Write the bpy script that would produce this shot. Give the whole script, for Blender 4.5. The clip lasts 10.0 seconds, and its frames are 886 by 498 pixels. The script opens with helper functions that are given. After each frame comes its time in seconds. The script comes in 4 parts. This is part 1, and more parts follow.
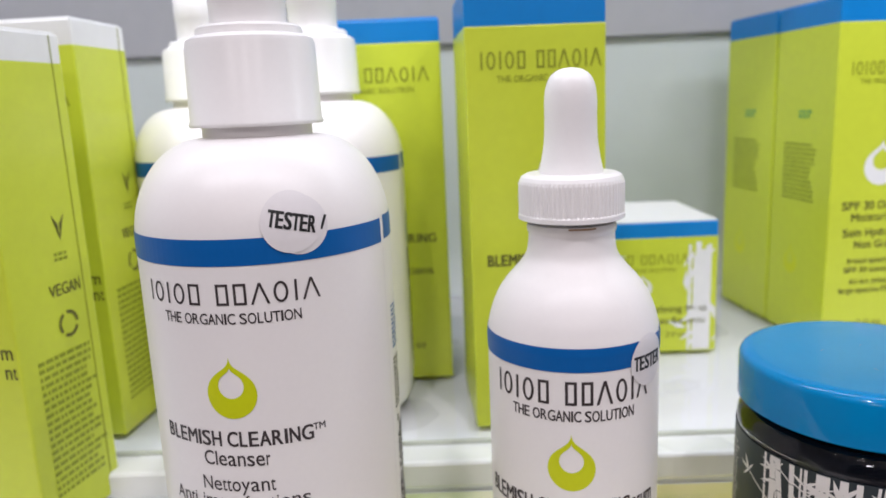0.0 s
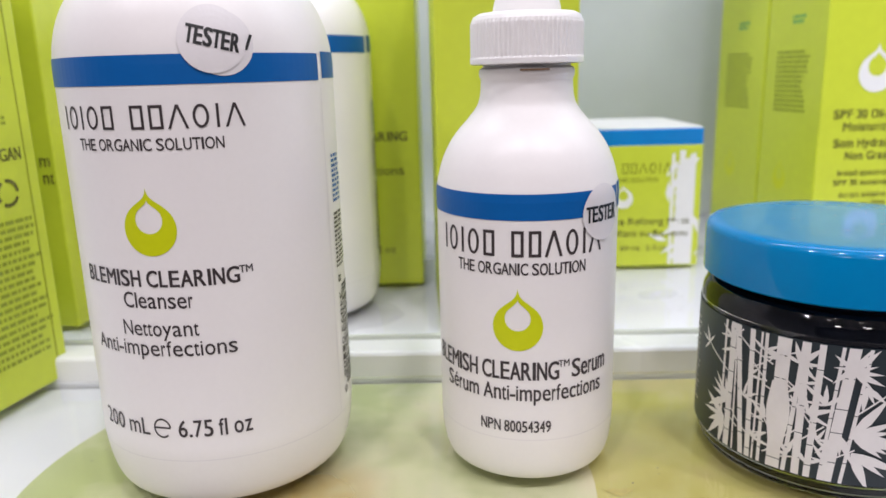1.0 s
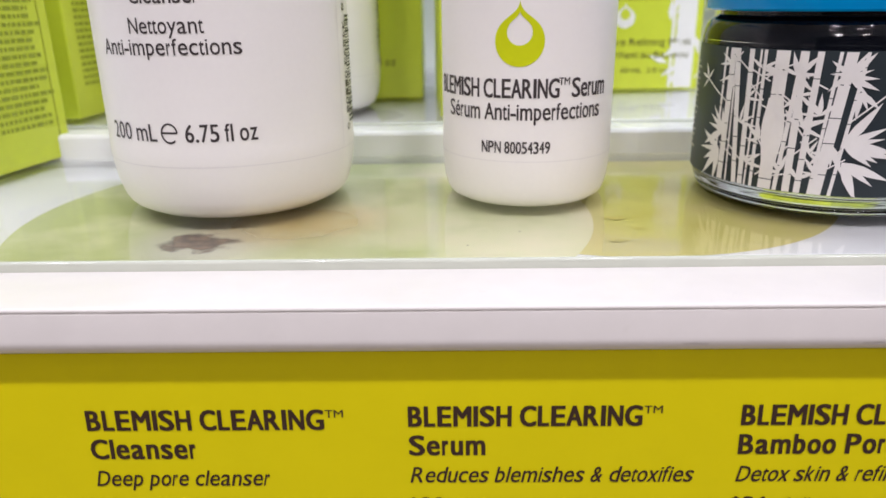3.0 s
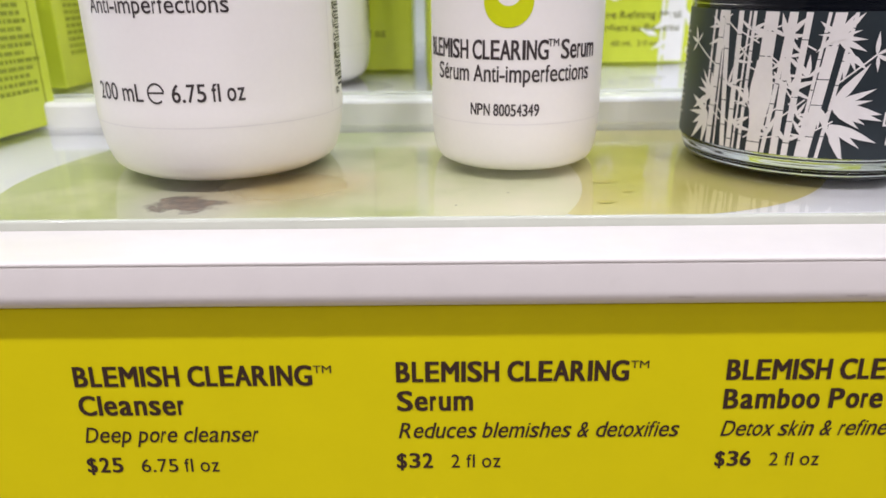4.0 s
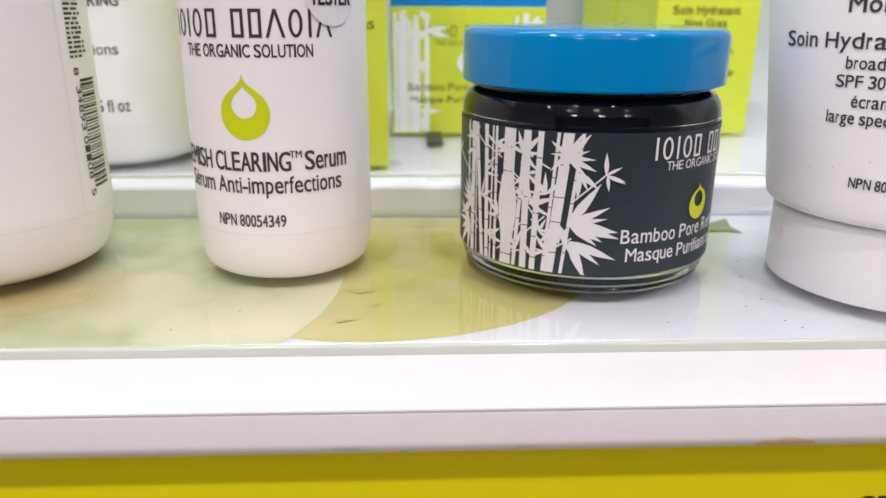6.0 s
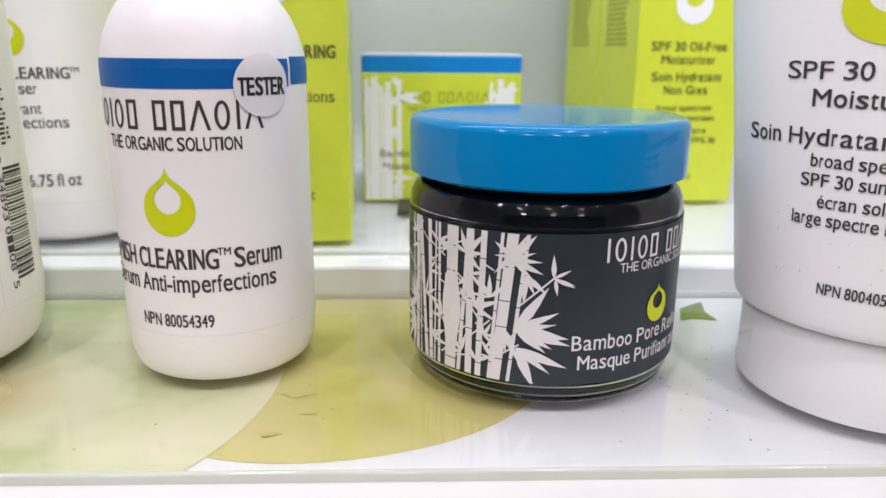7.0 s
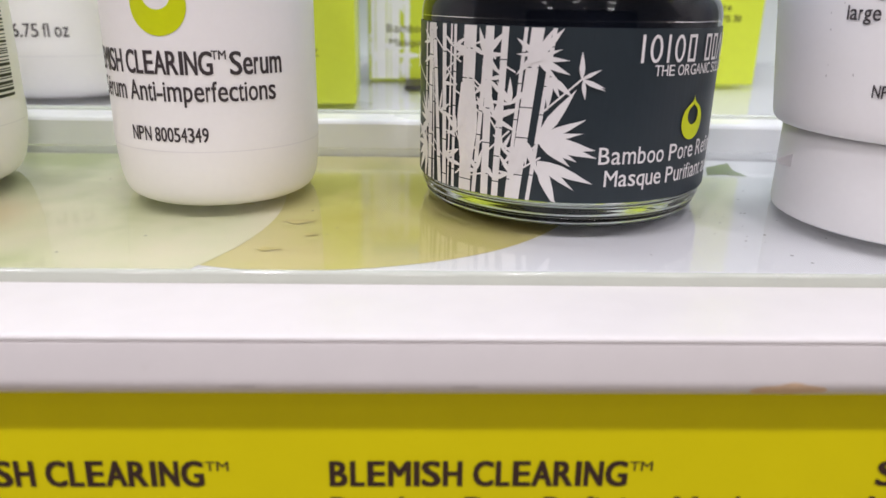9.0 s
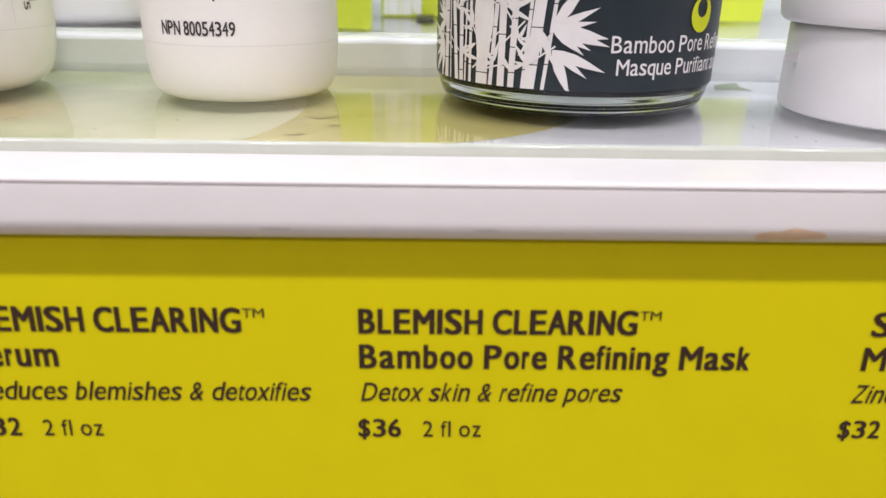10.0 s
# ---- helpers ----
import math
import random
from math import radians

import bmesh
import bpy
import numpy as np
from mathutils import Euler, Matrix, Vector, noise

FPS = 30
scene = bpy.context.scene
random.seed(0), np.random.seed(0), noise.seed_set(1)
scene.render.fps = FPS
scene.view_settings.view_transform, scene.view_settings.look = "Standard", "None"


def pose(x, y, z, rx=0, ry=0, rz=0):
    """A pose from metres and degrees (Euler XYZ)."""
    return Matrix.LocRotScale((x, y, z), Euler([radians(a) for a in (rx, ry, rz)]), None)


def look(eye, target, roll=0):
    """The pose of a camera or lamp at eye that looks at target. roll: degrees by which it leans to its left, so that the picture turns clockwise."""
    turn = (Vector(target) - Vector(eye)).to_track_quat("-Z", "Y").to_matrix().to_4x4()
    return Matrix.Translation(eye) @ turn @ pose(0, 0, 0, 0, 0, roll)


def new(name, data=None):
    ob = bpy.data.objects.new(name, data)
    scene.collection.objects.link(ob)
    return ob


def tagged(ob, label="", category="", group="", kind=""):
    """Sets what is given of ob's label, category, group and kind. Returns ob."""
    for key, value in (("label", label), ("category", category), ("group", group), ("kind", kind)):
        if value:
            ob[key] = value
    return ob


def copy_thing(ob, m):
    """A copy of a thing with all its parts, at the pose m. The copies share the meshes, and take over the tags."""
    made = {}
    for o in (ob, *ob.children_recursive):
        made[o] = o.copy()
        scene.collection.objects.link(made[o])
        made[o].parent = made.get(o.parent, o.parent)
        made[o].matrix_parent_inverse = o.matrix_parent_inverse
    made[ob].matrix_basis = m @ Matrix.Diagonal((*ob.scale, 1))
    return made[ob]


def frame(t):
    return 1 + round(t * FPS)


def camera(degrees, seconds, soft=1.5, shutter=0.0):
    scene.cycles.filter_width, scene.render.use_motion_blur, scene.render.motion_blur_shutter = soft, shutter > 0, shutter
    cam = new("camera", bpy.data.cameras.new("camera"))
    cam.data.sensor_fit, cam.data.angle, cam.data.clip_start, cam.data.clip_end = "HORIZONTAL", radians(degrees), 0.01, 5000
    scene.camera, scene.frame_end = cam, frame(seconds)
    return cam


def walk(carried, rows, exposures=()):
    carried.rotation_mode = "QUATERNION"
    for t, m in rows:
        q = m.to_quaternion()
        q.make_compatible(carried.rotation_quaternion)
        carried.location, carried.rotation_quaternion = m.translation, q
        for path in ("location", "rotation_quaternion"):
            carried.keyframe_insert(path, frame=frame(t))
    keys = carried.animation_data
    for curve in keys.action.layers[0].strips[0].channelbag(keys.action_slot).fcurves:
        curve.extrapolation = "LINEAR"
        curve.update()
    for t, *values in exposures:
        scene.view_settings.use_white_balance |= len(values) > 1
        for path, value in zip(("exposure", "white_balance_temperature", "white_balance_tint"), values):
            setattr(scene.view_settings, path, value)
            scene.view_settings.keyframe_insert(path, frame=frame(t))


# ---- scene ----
cam = camera(62.93, 10.0)
PATH = [
    (0, (-0.02488, 0.00836, 0.1187), (-0.04937, 1.96899, -0.27542), -2.461),
    (0.5, (-0.01507, 0.01201, 0.09955), (-0.05193, 1.96779, -0.31706), -1.938),
    (1, (-0.01222, 0.01323, 0.08965), (-0.05485, 1.95621, -0.38259), -1.519),
    (1.5, (-0.01399, 0.00799, 0.07424), (-0.06007, 1.93687, -0.45235), -1.242),
    (2, (-0.01288, 0.00463, 0.06277), (-0.0571, 1.9172, -0.52043), -1.010),
    (2.5, (-0.01412, 0.00157, 0.05272), (-0.05406, 1.89954, -0.57664), -0.921),
    (3, (-0.01415, -0.00204, 0.0467), (-0.04827, 1.88528, -0.61423), -0.864),
    (3.2, (-0.01511, -0.00370, 0.04281), (-0.04933, 1.87813, -0.63362), -0.819),
    (4.3, (-0.01099, -0.00375, 0.04134), (-0.01197, 1.86924, -0.66003), -0.606),
    (4.5, (-0.00786, -0.00356, 0.04081), (-0.00186, 1.86862, -0.66269), -0.619),
    (5, (0.00541, -0.0038, 0.04409), (0.03501, 1.87112, -0.65149), -0.400),
    (5.5, (0.02461, -0.00053, 0.05027), (0.05809, 1.88279, -0.62201), -0.388),
    (6, (0.03482, 0.00582, 0.05829), (0.11155, 1.9019, -0.57335), 0.314),
    (6.2, (0.04018, 0.00881, 0.06398), (0.09191, 1.91792, -0.52984), 0.140),
    (7.3, (0.04965, 0.02744, 0.06989), (0.12289, 1.95556, -0.45641), 0.705),
    (7.5, (0.05123, 0.03237, 0.07558), (0.13478, 1.9427, -0.51064), 0.706),
    (8, (0.0528, 0.0324, 0.06883), (0.12804, 1.94137, -0.52295), 0.841),
    (8.5, (0.04741, 0.02562, 0.05197), (0.12114, 1.92666, -0.56497), 1.042),
    (9, (0.04655, 0.02323, 0.03981), (0.10482, 1.90906, -0.6237), 1.065),
    (9.5, (0.04562, 0.01557, 0.03191), (0.10909, 1.89195, -0.65744), 1.173),
    (10, (0.044, 0.01207, 0.02624), (0.0909, 1.87543, -0.6988), 1.066),
]
walk(cam, [(t, look(eye, target, roll)) for t, eye, target, roll in PATH], [(0.0, -0.36), (1.0, -0.23), (2.0, -0.18), (3.0, -0.10), (4.5, -0.05), (6.0, -0.06), (7.5, -0.15), (8.5, -0.17), (9.0, -0.18), (9.5, -0.07), (10.0, 0.02)])
cam.data.dof.use_dof, cam.data.dof.focus_distance, cam.data.dof.aperture_fstop = True, 0.138, 20.0

import itertools

# ---- world, lights ----
wd = bpy.data.worlds.new("store_air")
scene.world = wd
wd.use_nodes = True
wd.node_tree.nodes["Background"].inputs[0].default_value = (0.9, 0.95, 1.0, 1)
wd.node_tree.nodes["Background"].inputs[1].default_value = 0.3


def downlight_or_fill(x, y, z, size, watts, colour=(1.0, 0.938, 0.985)):
    data = bpy.data.lights.new("ceiling_downlight_or_fill", "AREA")
    data.shape, data.size, data.energy, data.color = "DISK", size, watts, colour
    ob = new("ceiling_downlight_or_fill", data)
    ob.matrix_world = look((x, y, z), (x * 0.5, y * 0.5 + 0.08, 0.0))
    return ob


for lx in (-0.9, -0.3, 0.3, 0.9):
    downlight_or_fill(lx, -0.50, 1.38, 0.08, 6.0, (0.99, 0.945, 1.03))
for lx in (-0.7, 0.0, 0.7):
    downlight_or_fill(lx, -1.05, 1.38, 0.16, 0.5)
    # far row: unseen fill lamps added to brighten faces turned forward
    downlight_or_fill(lx * 1.5, -2.3, 1.38, 0.30, 9.3, (1.0, 0.925, 0.94))
# unseen fill light added under the shelf above, to lift the rear step
strip = bpy.data.lights.new("rear_fill_strip", "AREA")
strip.shape, strip.size, strip.size_y, strip.energy, strip.color = "RECTANGLE", 0.9, 0.03, 1.30, (0.93, 1.0, 1.08)
strip_ob = new("rear_fill_strip", strip)
strip_ob.matrix_world = look((0.03, 0.228, 0.325), (0.03, 0.32, 0.05))

# ---- materials ----


def srgb(r, g, b):
    return tuple((c / 255 / 12.92) if c / 255 <= 0.04045 else ((c / 255 + 0.055) / 1.055) ** 2.4 for c in (r, g, b))


def material(name, colour, rough=0.5, vary=0.05, grain=400.0, bump=0.03, spots=0.0, spot_colour=(0.3, 0.25, 0.2), **more):
    m = bpy.data.materials.new(name)
    m.use_nodes = True
    nt = m.node_tree
    p = nt.nodes["Principled BSDF"]
    p.inputs["Roughness"].default_value = rough
    tc = nt.nodes.new("ShaderNodeTexCoord")
    fine = nt.nodes.new("ShaderNodeTexNoise")
    fine.inputs["Scale"].default_value, fine.inputs["Detail"].default_value = grain, 4
    broad = nt.nodes.new("ShaderNodeTexNoise")
    broad.inputs["Scale"].default_value, broad.inputs["Detail"].default_value = grain / 14, 3
    nt.links.new(tc.outputs["Object"], fine.inputs["Vector"])
    nt.links.new(tc.outputs["Object"], broad.inputs["Vector"])
    both = nt.nodes.new("ShaderNodeMath")
    both.operation = "ADD"
    nt.links.new(fine.outputs[0], both.inputs[0])
    nt.links.new(broad.outputs[0], both.inputs[1])
    ramp = nt.nodes.new("ShaderNodeMapRange")
    ramp.inputs[1].default_value, ramp.inputs[2].default_value = 0.65, 1.35
    nt.links.new(both.outputs[0], ramp.inputs[0])
    mix = nt.nodes.new("ShaderNodeMix")
    mix.data_type = "RGBA"
    mix.inputs[6].default_value = (*[c * (1 - vary) for c in colour], 1)
    mix.inputs[7].default_value = (*[min(1, c * (1 + vary)) for c in colour], 1)
    nt.links.new(ramp.outputs[0], mix.inputs[0])
    out = mix.outputs[2]
    if spots:
        sp = nt.nodes.new("ShaderNodeTexNoise")
        sp.inputs["Scale"].default_value, sp.inputs["Detail"].default_value = 260, 6
        nt.links.new(tc.outputs["Object"], sp.inputs["Vector"])
        sr = nt.nodes.new("ShaderNodeMapRange")
        sr.inputs[1].default_value, sr.inputs[2].default_value, sr.inputs[4].default_value = 0.66, 0.80, spots
        nt.links.new(sp.outputs[0], sr.inputs[0])
        m2 = nt.nodes.new("ShaderNodeMix")
        m2.data_type = "RGBA"
        m2.inputs[7].default_value = (*spot_colour, 1)
        nt.links.new(sr.outputs[0], m2.inputs[0])
        nt.links.new(out, m2.inputs[6])
        out = m2.outputs[2]
    nt.links.new(out, p.inputs["Base Color"])
    rr = nt.nodes.new("ShaderNodeMapRange")
    rr.inputs[3].default_value, rr.inputs[4].default_value = max(0.0, rough * 0.88), min(1, rough * 1.12)
    nt.links.new(broad.outputs[0], rr.inputs[0])
    nt.links.new(rr.outputs[0], p.inputs["Roughness"])
    if bump:
        b = nt.nodes.new("ShaderNodeBump")
        b.inputs["Strength"].default_value, b.inputs["Distance"].default_value = bump, 0.0004
        nt.links.new(fine.outputs[0], b.inputs["Height"])
        nt.links.new(b.outputs[0], p.inputs["Normal"])
    for key, value in more.items():
        p.inputs[key.replace("_", " ")].default_value = value
    return m


M = {
    "white_plastic": material("white_matte_plastic", (0.865, 0.835, 0.825), 0.36, 0.012, 900, 0.02, Subsurface_Weight=0.0),
    "cap_plastic": material("white_cap_plastic", (0.88, 0.86, 0.855), 0.30, 0.012, 900, 0.02),
    "blue_print": material("blue_print", srgb(0, 92, 166), 0.40, 0.03, 900, 0.01, Specular_IOR_Level=0.3),
    "lime_print": material("lime_print", srgb(203, 212, 8), 0.38, 0.03, 900, 0.01),
    "dark_print": material("dark_grey_print", srgb(60, 52, 54), 0.45, 0.06, 900, 0.01),
    "sticker": material("sticker_paper", (0.78, 0.75, 0.76), 0.45, 0.02, 700, 0.03),
    "black_ink": material("black_ink", (0.012, 0.012, 0.013), 0.5, 0.05, 900, 0.0),
    "lime_card": material("lime_carton_card", srgb(197, 209, 60), 0.32, 0.04, 260, 0.03),
    "blue_card": material("blue_carton_card", srgb(0, 122, 196), 0.34, 0.04, 260, 0.03),
    "white_card": material("white_carton_card", (0.78, 0.78, 0.78), 0.40, 0.03, 260, 0.03),
    "card_ink": material("olive_ink_on_card", srgb(138, 146, 34), 0.45, 0.08, 500, 0.0),
    "side_blue": material("teal_ink_on_card", srgb(110, 170, 90), 0.45, 0.08, 500, 0.0),
    "side_ink": material("green_ink_on_card", srgb(140, 152, 34), 0.45, 0.08, 500, 0.0),
    "residue": material("brown_dried_serum", srgb(150, 118, 88), 0.5, 0.3, 900, 0.05),
    "faint_stain": material("faint_tan_smudge", (0.76, 0.685, 0.63), 0.45, 0.02, 900, 0.0),
    "card_ink_dark": material("dark_ink_on_card", srgb(92, 92, 38), 0.45, 0.08, 500, 0.0),
    "blue_lid": material("blue_lid_plastic", srgb(0, 126, 186), 0.09, 0.03, 500, 0.008, Specular_IOR_Level=0.36),
    "slate_label": material("slate_label_film", srgb(34, 44, 50), 0.42, 0.05, 700, 0.02),
    "label_white": material("white_label_print", (0.76, 0.73, 0.72), 0.45, 0.03, 700, 0.0),
    "cream_mask": material("black_clay_mask", (0.003, 0.004, 0.007), 0.6, 0.2, 200, 0.05, Specular_IOR_Level=0.0),
    "shelf_white": material("white_shelf_laminate", (0.83, 0.83, 0.84), 0.28, 0.02, 120, 0.02, spots=0.12, spot_colour=(0.62, 0.55, 0.45)),
    "lip_white": material("white_shelf_edging", (0.77, 0.735, 0.72), 0.35, 0.03, 150, 0.02, spots=0.15, spot_colour=(0.5, 0.45, 0.4)),
    "sheet_white": material("white_printed_sheet", (0.82, 0.82, 0.83), 0.4, 0.02, 120, 0.0),
    "paper_stain": material("tan_paper_stain", srgb(206, 192, 120), 0.5, 0.2, 400, 0.0),
    "leaf_green": material("leaf_green_print", srgb(110, 135, 50), 0.45, 0.2, 500, 0.0),
    "fascia": material("olive_yellow_sign_card", srgb(228, 215, 0), 0.6, 0.03, 90, 0.015, Specular_IOR_Level=0.25),
    "fascia_ink": material("brown_sign_ink", srgb(58, 38, 26), 0.5, 0.06, 500, 0.0),
    "wall_grey": material("grey_white_back_panel", (0.60, 0.63, 0.63), 0.35, 0.03, 60, 0.01),
    "rail_grey": material("grey_metal_rail", (0.42, 0.41, 0.44), 0.4, 0.04, 120, 0.01),
    "store_dark": material("dark_store_paint", (0.22, 0.21, 0.21), 0.7, 0.06, 6, 0.0),
    "store": material("store_paint", (0.62, 0.61, 0.60), 0.7, 0.04, 6, 0.0),
    "store_floor": material("store_floor_tile", (0.60, 0.53, 0.50), 0.35, 0.08, 8, 0.0),
    "dark_clip": material("dark_brown_plastic", (0.035, 0.03, 0.024), 0.5, 0.1, 300, 0.02),
    "grime_dark": material("grey_dust", srgb(130, 124, 120), 0.8, 0.3, 900, 0.0),
    "acrylic_edge": material("pale_acrylic_edge", srgb(196, 200, 188), 0.12, 0.04, 150, 0.01),
    "stain": material("tan_makeup_smear", srgb(222, 192, 158), 0.6, 0.10, 900, 0.0),
    "grime": material("grey_scuff", srgb(200, 194, 192), 0.6, 0.10, 900, 0.0),
}


def washes(name, colours, scale, rough, centre=None, halo=(0.8, 0.8, 0.72), reach=0.02, drift=0.0):
    """A printed watercolour: three inks that run softly into one another, greener towards -x, paler round one spot."""
    m = bpy.data.materials.new(name)
    m.use_nodes = True
    nt = m.node_tree
    p = nt.nodes["Principled BSDF"]
    p.inputs["Roughness"].default_value = rough
    tc = nt.nodes.new("ShaderNodeTexCoord")
    big, small = nt.nodes.new("ShaderNodeTexNoise"), nt.nodes.new("ShaderNodeTexNoise")
    big.inputs["Scale"].default_value, big.inputs["Detail"].default_value = scale, 3
    small.inputs["Scale"].default_value, small.inputs["Detail"].default_value = scale * 5, 5
    sep = nt.nodes.new("ShaderNodeSeparateXYZ")
    nt.links.new(tc.outputs["Object"], sep.inputs[0])
    for n in (big, small):
        nt.links.new(tc.outputs["Object"], n.inputs["Vector"])

    def maths(op, *args):
        n = nt.nodes.new("ShaderNodeMath")
        n.operation = op
        for k, v in enumerate(args):
            if isinstance(v, (int, float)):
                n.inputs[k].default_value = v
            else:
                nt.links.new(v, n.inputs[k])
        return n.outputs[0]
    t = maths("ADD", maths("MULTIPLY", big.outputs[0], 1.5), maths("MULTIPLY", small.outputs[0], 0.35))
    t = maths("ADD", maths("SUBTRACT", t, 0.32), maths("MULTIPLY", sep.outputs[0], drift))
    ramp = nt.nodes.new("ShaderNodeValToRGB")
    ramp.color_ramp.elements[0].position, ramp.color_ramp.elements[1].position = 0.25, 0.8
    mid = ramp.color_ramp.elements.new(0.52)
    for e, c in zip((ramp.color_ramp.elements[0], mid, ramp.color_ramp.elements[2]), colours):
        e.color = (*c, 1)
    nt.links.new(t, ramp.inputs[0])
    out = ramp.outputs[0]
    if centre:
        far = nt.nodes.new("ShaderNodeVectorMath")
        far.operation = "DISTANCE"
        far.inputs[1].default_value = centre
        nt.links.new(tc.outputs["Object"], far.inputs[0])
        fade = nt.nodes.new("ShaderNodeMapRange")
        fade.interpolation_type = "SMOOTHSTEP"
        fade.inputs[1].default_value, fade.inputs[2].default_value, fade.inputs[3].default_value, fade.inputs[4].default_value = 0.004, reach, 0.75, 0.0
        nt.links.new(maths("ADD", far.outputs["Value"], maths("MULTIPLY", maths("SUBTRACT", big.outputs[0], 0.5), 0.02)), fade.inputs[0])
        mix = nt.nodes.new("ShaderNodeMix")
        mix.data_type = "RGBA"
        mix.inputs[7].default_value = (*halo, 1)
        nt.links.new(fade.outputs[0], mix.inputs[0])
        nt.links.new(out, mix.inputs[6])
        out = mix.outputs[2]
    nt.links.new(out, p.inputs["Base Color"])
    return m


def blot(name, dark, pale, centre, radii, fray, scale, strength, soft):
    """A printed blot of ink whose frayed edge thins out into the paper round it."""
    m = bpy.data.materials.new(name)
    m.use_nodes = True
    nt = m.node_tree
    p = nt.nodes["Principled BSDF"]
    p.inputs["Roughness"].default_value = 0.4
    tc = nt.nodes.new("ShaderNodeTexCoord")
    noise = nt.nodes.new("ShaderNodeTexNoise")
    noise.inputs["Scale"].default_value, noise.inputs["Detail"].default_value = scale, 4
    nt.links.new(tc.outputs["Object"], noise.inputs["Vector"])

    def vec(op, a, c):
        n = nt.nodes.new("ShaderNodeVectorMath")
        n.operation = op
        nt.links.new(a, n.inputs[0])
        if isinstance(c, tuple):
            n.inputs[1].default_value = c
        else:
            nt.links.new(c, n.inputs[1])
        return n
    off = vec("MULTIPLY", vec("SUBTRACT", noise.outputs["Color"], (0.5, 0.5, 0.5)).outputs[0], (fray, fray, 0.0))
    at = vec("SUBTRACT", vec("ADD", tc.outputs["Object"], off.outputs[0]).outputs[0], centre)
    size = nt.nodes.new("ShaderNodeVectorMath")
    size.operation = "LENGTH"
    nt.links.new(vec("MULTIPLY", at.outputs[0], (1 / radii[0], 1 / radii[1], 0.0)).outputs[0], size.inputs[0])
    fade = nt.nodes.new("ShaderNodeMapRange")
    fade.interpolation_type = "SMOOTHSTEP"
    fade.inputs[1].default_value, fade.inputs[2].default_value = 1.0 - soft, 1.0 + soft
    fade.inputs[3].default_value, fade.inputs[4].default_value = strength, 0.0
    nt.links.new(size.outputs["Value"], fade.inputs[0])
    nt.links.new(fade.outputs[0], p.inputs["Alpha"])
    fine = nt.nodes.new("ShaderNodeTexNoise")
    fine.inputs["Scale"].default_value, fine.inputs["Detail"].default_value = scale * 2.2, 4
    nt.links.new(tc.outputs["Object"], fine.inputs["Vector"])
    ramp = nt.nodes.new("ShaderNodeValToRGB")
    ramp.color_ramp.elements[0].position, ramp.color_ramp.elements[1].position = 0.40, 0.66
    ramp.color_ramp.elements[0].color, ramp.color_ramp.elements[1].color = (*dark, 1), (*pale, 1)
    nt.links.new(fine.outputs[0], ramp.inputs[0])
    nt.links.new(ramp.outputs[0], p.inputs["Base Color"])
    return m


M["seed_brown"] = blot("seed_brown_print", srgb(104, 92, 86), srgb(162, 136, 116), (-0.0688, 0.1432, 0.0), (0.0068, 0.0052), 0.0135, 210, 0.85, 0.36)
M["tan_wash"] = blot("tan_wash_print", srgb(220, 190, 116), srgb(232, 212, 160), (-0.0510, 0.1570, 0.0), (0.016, 0.013), 0.010, 60, 0.6, 0.75)
M["pale_green"] = washes("pale_green_print", (srgb(190, 197, 143), srgb(218, 218, 180), srgb(228, 221, 192)), 34, 0.4, (-0.066, 0.143, 0.0), srgb(232, 229, 212), 0.020, 3.0)
M["olive_tan"] = washes("olive_tan_print", (srgb(196, 186, 104), srgb(206, 199, 124), srgb(212, 200, 138)), 40, 0.4)


def clear(name, ior, tint, rough=0.02):
    m = bpy.data.materials.new(name)
    m.use_nodes = True
    p = m.node_tree.nodes["Principled BSDF"]
    p.inputs["Base Color"].default_value = (*tint, 1)
    p.inputs["Roughness"].default_value, p.inputs["IOR"].default_value = rough, ior
    p.inputs["Transmission Weight"].default_value = 1
    return m


def glossy_sheet(name, tint):
    m = bpy.data.materials.new(name)
    m.use_nodes = True
    nt = m.node_tree
    nt.nodes.remove(nt.nodes["Principled BSDF"])
    see, shine, mix, fres = (nt.nodes.new(k) for k in ("ShaderNodeBsdfTransparent", "ShaderNodeBsdfGlossy", "ShaderNodeMixShader", "ShaderNodeFresnel"))
    see.inputs[0].default_value = (*tint, 1)
    tc, sc, rr = nt.nodes.new("ShaderNodeTexCoord"), nt.nodes.new("ShaderNodeTexNoise"), nt.nodes.new("ShaderNodeMapRange")
    sc.inputs["Scale"].default_value, sc.inputs["Detail"].default_value = 60, 8
    rr.inputs[3].default_value, rr.inputs[4].default_value = 0.04, 0.14
    nt.links.new(tc.outputs["Object"], sc.inputs["Vector"])
    nt.links.new(sc.outputs[0], rr.inputs[0])
    nt.links.new(rr.outputs[0], shine.inputs["Roughness"])
    fres.inputs[0].default_value = 1.49
    nt.links.new(fres.outputs[0], mix.inputs[0])
    nt.links.new(see.outputs[0], mix.inputs[1])
    nt.links.new(shine.outputs[0], mix.inputs[2])
    nt.links.new(mix.outputs[0], nt.nodes["Material Output"].inputs[0])
    return m


M["acrylic"] = glossy_sheet("clear_acrylic", (0.985, 0.99, 0.985))
M["glass"] = clear("clear_glass", 1.5, (0.96, 0.98, 0.97), 0.0)

